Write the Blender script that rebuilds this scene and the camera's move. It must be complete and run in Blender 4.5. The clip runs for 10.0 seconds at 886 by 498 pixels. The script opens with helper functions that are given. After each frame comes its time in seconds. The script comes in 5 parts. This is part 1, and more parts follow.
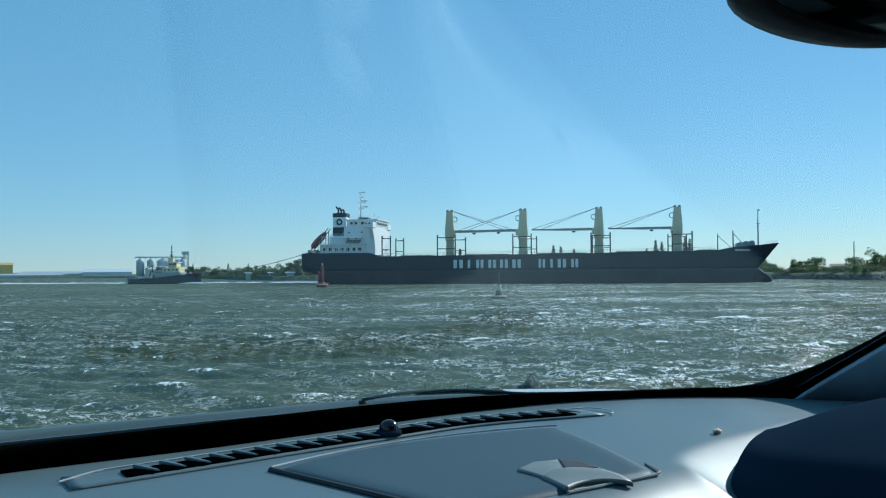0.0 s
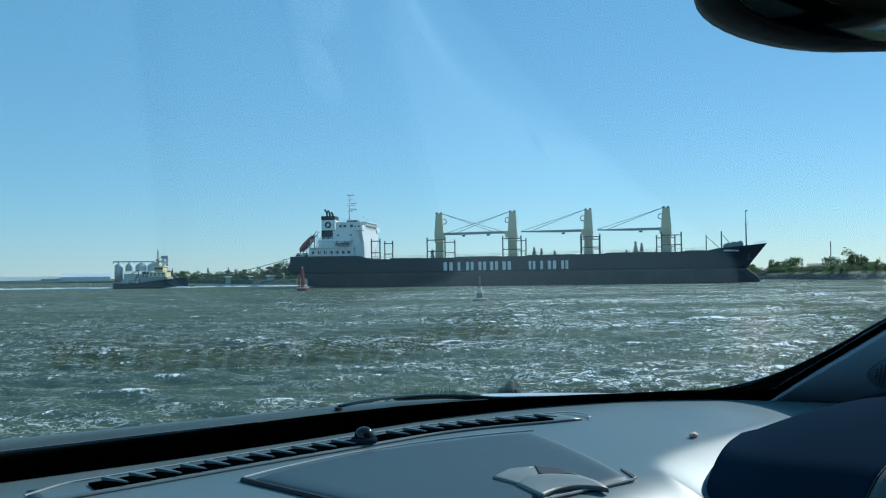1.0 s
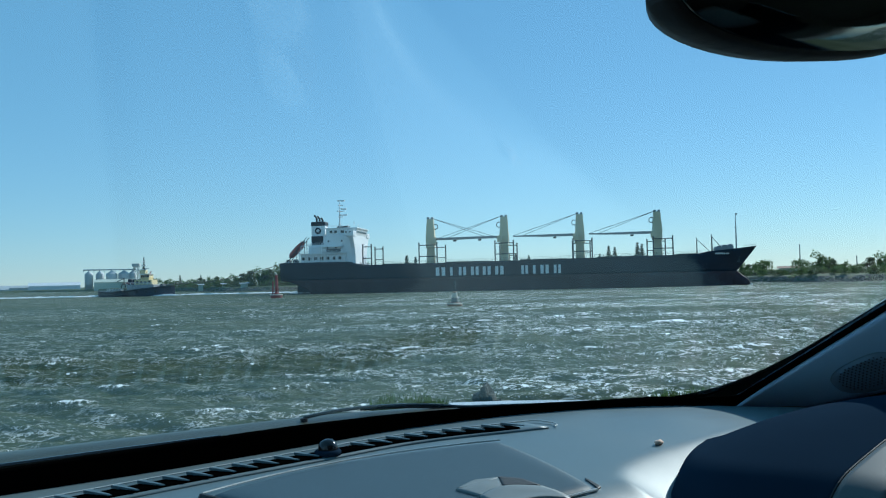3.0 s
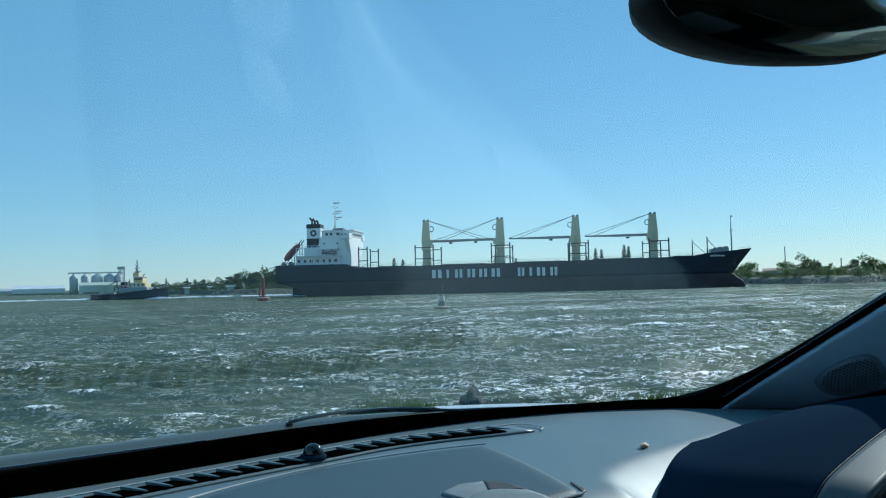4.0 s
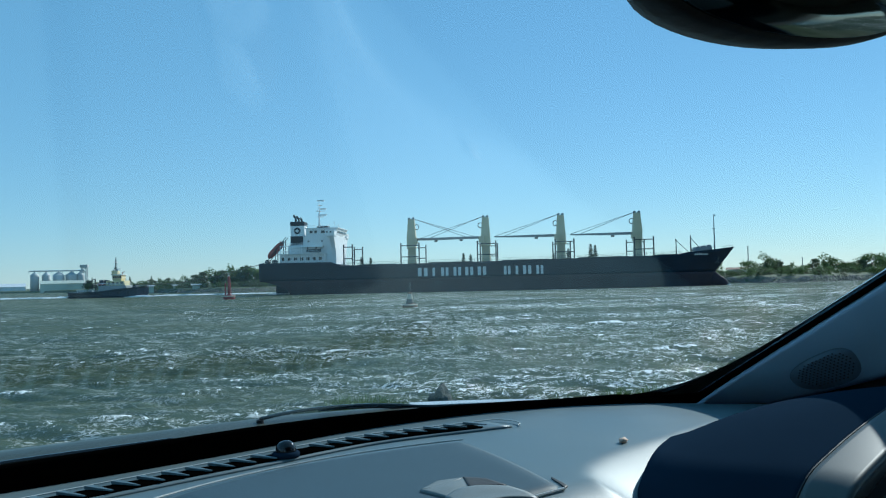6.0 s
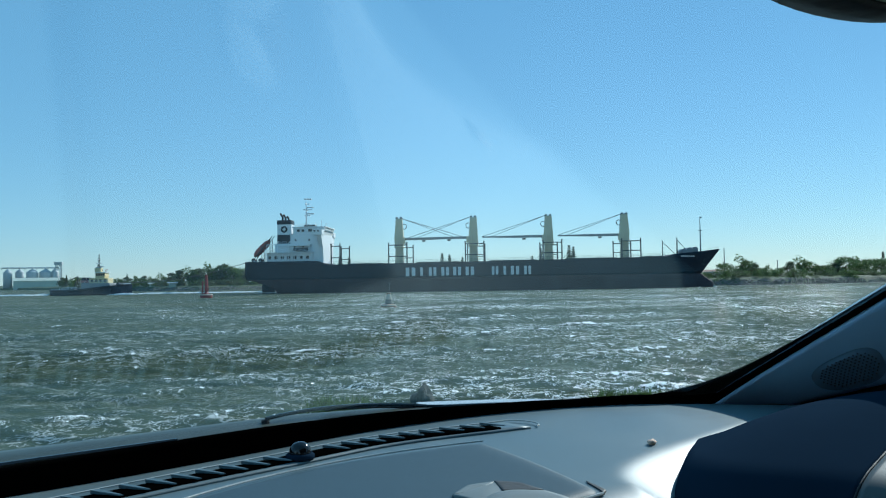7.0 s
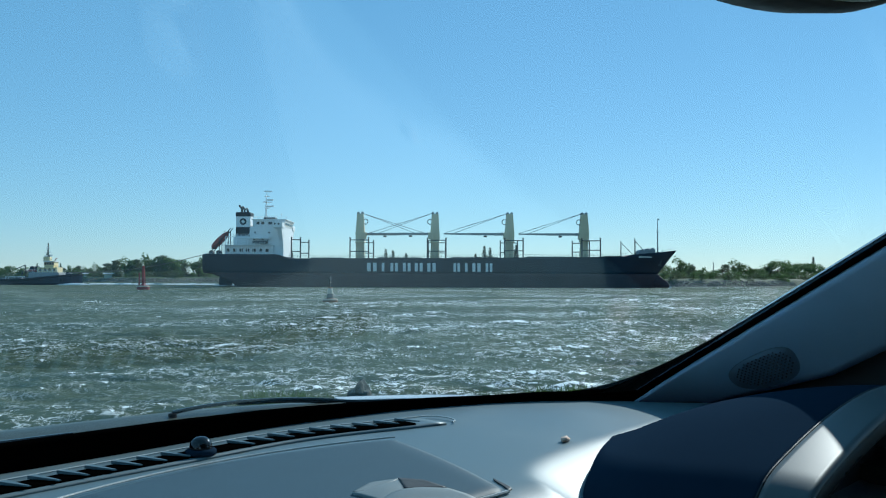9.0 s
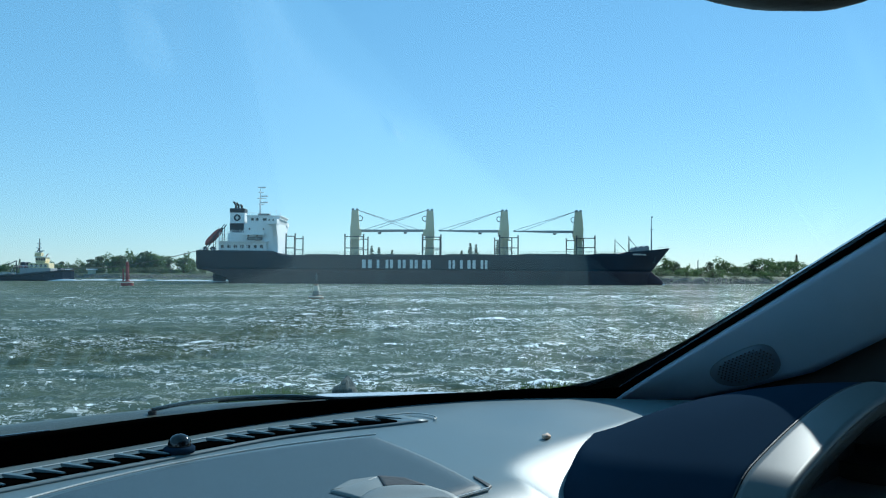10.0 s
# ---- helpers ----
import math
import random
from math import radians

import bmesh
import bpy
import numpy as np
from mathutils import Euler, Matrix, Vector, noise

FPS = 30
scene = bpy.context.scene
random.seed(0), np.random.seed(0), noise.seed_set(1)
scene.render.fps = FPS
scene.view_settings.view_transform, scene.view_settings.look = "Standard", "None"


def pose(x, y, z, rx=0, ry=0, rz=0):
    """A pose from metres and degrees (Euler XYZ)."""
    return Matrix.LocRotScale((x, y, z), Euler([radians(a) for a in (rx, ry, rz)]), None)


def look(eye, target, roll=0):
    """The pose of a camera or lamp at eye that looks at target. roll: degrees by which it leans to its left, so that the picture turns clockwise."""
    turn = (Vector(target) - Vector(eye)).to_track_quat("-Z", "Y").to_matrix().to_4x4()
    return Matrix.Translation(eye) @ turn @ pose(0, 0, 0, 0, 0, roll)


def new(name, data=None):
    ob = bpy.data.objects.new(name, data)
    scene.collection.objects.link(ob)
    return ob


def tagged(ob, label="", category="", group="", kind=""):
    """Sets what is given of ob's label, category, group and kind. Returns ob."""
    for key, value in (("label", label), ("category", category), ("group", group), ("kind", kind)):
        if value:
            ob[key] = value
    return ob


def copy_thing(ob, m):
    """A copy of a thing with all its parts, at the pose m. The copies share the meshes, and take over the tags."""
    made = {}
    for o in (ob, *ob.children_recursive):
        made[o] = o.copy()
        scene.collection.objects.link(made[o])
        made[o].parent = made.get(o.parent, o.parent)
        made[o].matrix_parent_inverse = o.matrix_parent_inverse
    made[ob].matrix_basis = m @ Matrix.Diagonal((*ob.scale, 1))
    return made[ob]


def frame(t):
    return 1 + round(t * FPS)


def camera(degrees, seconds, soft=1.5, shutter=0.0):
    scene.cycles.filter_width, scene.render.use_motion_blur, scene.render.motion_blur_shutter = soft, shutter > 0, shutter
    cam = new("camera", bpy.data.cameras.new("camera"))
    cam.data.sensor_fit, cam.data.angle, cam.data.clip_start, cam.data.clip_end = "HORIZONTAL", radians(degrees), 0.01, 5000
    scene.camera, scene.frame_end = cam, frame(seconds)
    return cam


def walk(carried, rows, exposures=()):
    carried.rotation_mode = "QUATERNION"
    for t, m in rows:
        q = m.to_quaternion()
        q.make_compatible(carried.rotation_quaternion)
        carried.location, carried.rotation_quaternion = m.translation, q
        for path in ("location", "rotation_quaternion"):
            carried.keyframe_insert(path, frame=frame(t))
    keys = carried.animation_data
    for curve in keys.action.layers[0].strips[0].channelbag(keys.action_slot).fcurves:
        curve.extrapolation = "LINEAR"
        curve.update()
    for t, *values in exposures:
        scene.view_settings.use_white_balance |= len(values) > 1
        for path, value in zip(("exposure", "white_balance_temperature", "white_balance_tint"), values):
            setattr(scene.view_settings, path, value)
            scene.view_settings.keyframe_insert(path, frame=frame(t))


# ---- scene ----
# camera held in the passenger seat; rows: t, x, y, z, pitch, roll, yaw
cam = camera(56.2, 10.0, soft=1.2)


def held(x, y, z, pitch, roll, yaw):
    return pose(x, y, z, 0, 0, yaw) @ pose(0, 0, 0, 90 + pitch) @ pose(0, 0, 0, 0, 0, roll)


HELD = [
    (0.0, 0.000, 0.000, 3.600, 1.72, -0.36, 0.38),
    (0.5, 0.002, 0.004, 3.599, 1.83, -0.51, -0.30),
    (1.0, 0.007, 0.007, 3.603, 1.88, -0.77, -0.93),
    (1.5, 0.010, 0.009, 3.604, 1.99, -0.93, -1.54),
    (2.0, 0.012, 0.010, 3.605, 2.06, -1.06, -1.92),
    (2.5, 0.016, 0.013, 3.606, 2.12, -1.17, -2.32),
    (4.0, 0.021, 0.015, 3.608, 2.39, -1.34, -3.59),
    (4.5, 0.022, 0.019, 3.606, 2.35, -1.31, -4.22),
    (5.0, 0.026, 0.022, 3.606, 2.27, -1.31, -4.95),
    (5.5, 0.027, 0.023, 3.605, 2.24, -1.35, -5.32),
    (7.0, -0.029, 0.083, 3.596, 2.22, -0.89, -7.27),
    (7.5, -0.021, 0.093, 3.597, 2.05, -0.57, -8.02),
    (8.0, -0.013, 0.095, 3.598, 1.94, -0.31, -8.91),
    (8.5, -0.000, 0.097, 3.596, 1.99, 0.02, -10.72),
    (9.0, 0.004, 0.102, 3.591, 1.95, 0.20, -11.15),
    (9.5, 0.003, 0.103, 3.591, 1.84, 0.28, -11.41),
    (10.0, 0.009, 0.104, 3.591, 1.74, 0.35, -12.12),
]
walk(cam, [(r[0], held(*r[1:])) for r in HELD],
     [(0.0, 0.42, 5700, 3), (5.5, 0.44, 5700, 3), (8.0, 0.44, 5700, 3), (9.0, 0.47, 5700, 3), (9.5, 0.64, 5700, 3), (10.0, 0.66, 5700, 3)])

# ---------------------------------------------------------------- light
SUN_AZ, SUN_EL = 45.0, 31.0     # degrees right of +y, above the horizon
world = bpy.data.worlds.new("sky")
scene.world = world
world.use_nodes = True
wn, wl = world.node_tree.nodes, world.node_tree.links
sky = wn.new("ShaderNodeTexSky")
sky.sky_type, sky.sun_disc = "NISHITA", False
sky.sun_elevation, sky.sun_rotation = radians(SUN_EL), radians(SUN_AZ)
sky.air_density, sky.dust_density, sky.ozone_density = 1.0, 0.0, 3.0
haze = wn.new("ShaderNodeMix")          # clear blue air evens out the gradient
haze.data_type = "RGBA"
haze.inputs[0].default_value = 0.60
haze.inputs[7].default_value = (0.72, 2.25, 3.4, 1)
wl.new(sky.outputs[0], haze.inputs[6])
wl.new(haze.outputs[2], wn["Background"].inputs[0])
wn["Background"].inputs[1].default_value = 0.13
sun = new("sun", bpy.data.lights.new("sun", "SUN"))
sun.data.energy, sun.data.angle, sun.data.color = 4.0, radians(0.55), (1.0, 0.95, 0.87)
sun.matrix_world = look(
    (math.sin(radians(SUN_AZ)) * 900, math.cos(radians(SUN_AZ)) * 900, math.tan(radians(SUN_EL)) * 900), (0, 0, 0))


# ---------------------------------------------------------------- materials
def paint(name, colour, rough=0.5, metal=0.0, var=0.15, scale=3.0, fine=40.0, bump=0.1, depth=0.01, spec=0.5, streak=0.0,
          dirt=None, dirt_amount=0.0):
    """A surface with two scales of colour variation, fine relief and optional dirt with vertical runs."""
    m = bpy.data.materials.new(name)
    m.use_nodes = True
    n, l = m.node_tree.nodes, m.node_tree.links
    b = n["Principled BSDF"]
    b.inputs["Metallic"].default_value, b.inputs["Specular IOR Level"].default_value = metal, spec
    co = n.new("ShaderNodeTexCoord")
    mp = n.new("ShaderNodeMapping")
    mp.inputs["Scale"].default_value = (1, 1, 1 - 0.9 * streak)
    l.new(co.outputs["Object"], mp.inputs[0])
    big, small = n.new("ShaderNodeTexNoise"), n.new("ShaderNodeTexNoise")
    for node, s, d in ((big, scale, 5), (small, fine, 3)):
        node.inputs["Scale"].default_value, node.inputs["Detail"].default_value = s, d
        l.new(mp.outputs[0], node.inputs["Vector"])
    add = n.new("ShaderNodeMath")
    add.operation = "MULTIPLY_ADD"
    add.inputs[1].default_value = 0.35
    l.new(small.outputs["Fac"], add.inputs[0])
    l.new(big.outputs["Fac"], add.inputs[2])
    ramp = n.new("ShaderNodeMapRange")
    ramp.inputs[1].default_value, ramp.inputs[2].default_value = 0.42, 0.92
    ramp.inputs[3].default_value, ramp.inputs[4].default_value = 1 - var, 1 + var
    l.new(add.outputs[0], ramp.inputs[0])
    mul = n.new("ShaderNodeVectorMath")
    mul.operation = "SCALE"
    mul.inputs[0].default_value = colour
    l.new(ramp.outputs[0], mul.inputs["Scale"])
    last = mul.outputs[0]
    if dirt_amount:
        mask = n.new("ShaderNodeMapRange")
        mask.inputs[1].default_value, mask.inputs[2].default_value = 0.55, 0.75
        mask.inputs[4].default_value = dirt_amount
        l.new(big.outputs["Fac"], mask.inputs[0])
        mx = n.new("ShaderNodeMix")
        mx.data_type = "RGBA"
        l.new(mask.outputs[0], mx.inputs[0])
        l.new(last, mx.inputs[6])
        mx.inputs[7].default_value = (*dirt, 1)
        last = mx.outputs[2]
    l.new(last, b.inputs["Base Color"])
    rr = n.new("ShaderNodeMapRange")
    rr.inputs[3].default_value, rr.inputs[4].default_value = max(rough - 0.08, 0.02), min(rough + 0.08, 1)
    l.new(big.outputs["Fac"], rr.inputs[0])
    l.new(rr.outputs[0], b.inputs["Roughness"])
    if bump:
        bp = n.new("ShaderNodeBump")
        bp.inputs["Strength"].default_value, bp.inputs["Distance"].default_value = bump, depth
        l.new(small.outputs["Fac"], bp.inputs["Height"])
        l.new(bp.outputs[0], b.inputs["Normal"])
    return m


def leaf_material(name, colour, var=0.45):
    m = bpy.data.materials.new(name)
    m.use_nodes = True
    n, l = m.node_tree.nodes, m.node_tree.links
    b = n["Principled BSDF"]
    geo = n.new("ShaderNodeNewGeometry")
    ramp = n.new("ShaderNodeMapRange")
    ramp.inputs[3].default_value, ramp.inputs[4].default_value = 1 - var, 1 + var
    l.new(geo.outputs["Random Per Island"], ramp.inputs[0])
    mul = n.new("ShaderNodeVectorMath")
    mul.operation = "SCALE"
    mul.inputs[0].default_value = colour
    l.new(ramp.outputs[0], mul.inputs["Scale"])
    l.new(mul.outputs[0], b.inputs["Base Color"])
    b.inputs["Roughness"].default_value = 0.65
    b.inputs["Specular IOR Level"].default_value = 0.125
    through_leaf, mx = n.new("ShaderNodeBsdfTranslucent"), n.new("ShaderNodeMixShader")
    l.new(mul.outputs[0], through_leaf.inputs[0])
    mx.inputs[0].default_value = 0.4
    l.new(b.outputs[0], mx.inputs[1])
    l.new(through_leaf.outputs[0], mx.inputs[2])
    l.new(mx.outputs[0], n["Material Output"].inputs[0])
    return m


def water_material():
    m = bpy.data.materials.new("estuary_water")
    m.use_nodes = True
    n, l = m.node_tree.nodes, m.node_tree.links
    b = n["Principled BSDF"]
    co = n.new("ShaderNodeTexCoord")

    def mapped(scale, turn):
        mp = n.new("ShaderNodeMapping")
        mp.inputs["Scale"].default_value, mp.inputs["Rotation"].default_value = scale, (0, 0, radians(turn))
        l.new(co.outputs["Object"], mp.inputs[0])
        return mp.outputs[0]

    def noise_tex(vec, scale, detail, rough=0.55, dist=0.0):
        t = n.new("ShaderNodeTexNoise")
        t.inputs["Scale"].default_value, t.inputs["Detail"].default_value = scale, detail
        t.inputs["Roughness"].default_value, t.inputs["Distortion"].default_value = rough, dist
        l.new(vec, t.inputs["Vector"])
        return t.outputs["Fac"]

    def math_node(op, a, c=None, d=None):
        q = n.new("ShaderNodeMath")
        q.operation = op
        for i, x in enumerate((a, c, d)):
            if x is None:
                continue
            if isinstance(x, (int, float)):
                q.inputs[i].default_value = x
            else:
                l.new(x, q.inputs[i])
        return q.outputs[0]

    def remap(x, a, c, d=0.0, e=1.0):
        q = n.new("ShaderNodeMapRange")
        l.new(x, q.inputs[0])
        for i, val in zip((1, 2, 3, 4), (a, c, d, e)):
            q.inputs[i].default_value = val
        return q.outputs[0]

    chop = noise_tex(mapped((0.6, 1.0, 1.0), 12), 1.9, 3, 0.6)
    ripple = noise_tex(mapped((0.8, 1.0, 1.0), -20), 6.0, 4, 0.6)
    # silt and depth tint, broad patches
    silt = noise_tex(mapped((0.4, 1.0, 1.0), 8), 0.035, 4)
    tint = n.new("ShaderNodeMix")
    tint.data_type = "RGBA"
    l.new(remap(silt, 0.35, 0.68), tint.inputs[0])
    tint.inputs[6].default_value, tint.inputs[7].default_value = (0.047, 0.068, 0.040, 1), (0.074, 0.084, 0.036, 1)
    # broken foam left by the chop: thin threads inside loose patches, breaking crests, painted glint dots
    crest = n.new("ShaderNodeAttribute")
    crest.attribute_name = "crest"
    crest = crest.outputs["Fac"]
    patches = remap(noise_tex(mapped((0.4, 0.8, 1.0), 10), 0.075, 5, 0.66), 0.43, 0.57)
    # foam thickened to the right, where it also stands in for sun glitter
    sep = n.new("ShaderNodeSeparateXYZ")
    l.new(co.outputs["Object"], sep.inputs[0])
    patches = math_node("MULTIPLY", patches, remap(sep.outputs[0], -26, 8, 0.3, 1.0))
    lace = math_node("ABSOLUTE", math_node("SUBTRACT", noise_tex(mapped((0.6, 0.9, 1.0), 14), 1.9, 4, 0.62, 0.9), 0.5))
    lace = remap(lace, 0.014, 0.022, 1.0, 0.0)
    spot = remap(noise_tex(mapped((0.5, 0.8, 1.0), 0), 1.3, 4, 0.7), 0.485, 0.55)
    threads = math_node("MULTIPLY", math_node("MULTIPLY", lace, spot), remap(patches, 0, 1, 0.12, 1.0))
    lace2 = math_node("ABSOLUTE", math_node("SUBTRACT", noise_tex(mapped((0.7, 0.8, 1.0), -9), 4.2, 3, 0.6, 0.8), 0.5))
    fine = math_node("MULTIPLY", remap(lace2, 0.014, 0.024, 1.0, 0.0), remap(noise_tex(mapped((0.5, 0.7, 1.0), 30), 2.3, 3, 0.7), 0.475, 0.55))
    fine = math_node("MULTIPLY", fine, remap(patches, 0, 1, 0.10, 1.0))
    grain = noise_tex(mapped((0.55, 0.35, 1.0), 5), 3.6, 6, 0.78)
    broken = math_node("ADD", math_node("MULTIPLY", crest, 0.06), grain)
    broken = math_node("ADD", broken, remap(patches, 0, 1, 0.0, 0.07))
    caps = remap(broken, 0.698, 0.716)
    # small white dots painted for sun glints, denser to the right
    glint_dots = remap(noise_tex(mapped((0.8, 0.4, 1.0), 6), 9.0, 2, 0.6), 0.685, 0.71)
    glint_dots = math_node("MULTIPLY", glint_dots, remap(sep.outputs[0], -8, 10, 0.15, 1.0))
    foam = math_node("MAXIMUM", math_node("MAXIMUM", math_node("MAXIMUM", threads, fine), glint_dots), caps)
    mix = n.new("ShaderNodeMix")
    mix.data_type = "RGBA"
    l.new(foam, mix.inputs[0])
    l.new(tint.outputs[2], mix.inputs[6])
    mix.inputs[7].default_value = (0.93, 0.93, 0.90, 1)
    l.new(mix.outputs[2], b.inputs["Base Color"])
    b.inputs["Roughness"].default_value, b.inputs["Specular IOR Level"].default_value = 0.9, 0.0
    facet = noise_tex(mapped((1.0, 0.13, 1.0), 4), 2.4, 3, 0.62)
    facet = math_node("MULTIPLY", facet, remap(sep.outputs[1], 14, 80, 0.15, 0.9))
    height = math_node("ADD", math_node("MULTIPLY_ADD", ripple, 0.42, chop), facet)
    bp = n.new("ShaderNodeBump")
    bp.inputs["Strength"].default_value, bp.inputs["Distance"].default_value = 1.0, 0.42
    l.new(height, bp.inputs["Height"])
    # the steep little facets keep the mirror share low even at a flat angle
    gl, fr, mx = n.new("ShaderNodeBsdfGlossy"), n.new("ShaderNodeFresnel"), n.new("ShaderNodeMixShader")
    gl.inputs["Roughness"].default_value, fr.inputs[0].default_value = 0.09, 1.33
    l.new(bp.outputs[0], gl.inputs["Normal"])
    l.new(bp.outputs[0], fr.inputs["Normal"])
    share = math_node("MINIMUM", fr.outputs[0], 0.14)
    l.new(math_node("MULTIPLY", share, remap(foam, 0, 1, 1.0, 0.1)), mx.inputs[0])
    l.new(b.outputs[0], mx.inputs[1])
    l.new(gl.outputs[0], mx.inputs[2])
    l.new(mx.outputs[0], n["Material Output"].inputs[0])
    return m


def glass_material():
    m = bpy.data.materials.new("windscreen_glass")
    m.use_nodes = True
    n, l = m.node_tree.nodes, m.node_tree.links
    n.remove(n["Principled BSDF"])
    tr, gl, mx, fr = (n.new(k) for k in
                      ("ShaderNodeBsdfTransparent", "ShaderNodeBsdfGlossy", "ShaderNodeMixShader", "ShaderNodeFresnel"))
    tr.inputs[0].default_value = (0.95, 0.98, 0.97, 1)
    gl.inputs["Color"].default_value = (0.82, 0.97, 1.0, 1)
    gl.inputs["Roughness"].default_value = 0.085
    fr.inputs[0].default_value = 2.3
    l.new(fr.outputs[0], mx.inputs[0])
    l.new(tr.outputs[0], mx.inputs[1])
    l.new(gl.outputs[0], mx.inputs[2])
    l.new(mx.outputs[0], n["Material Output"].inputs[0])
    return m


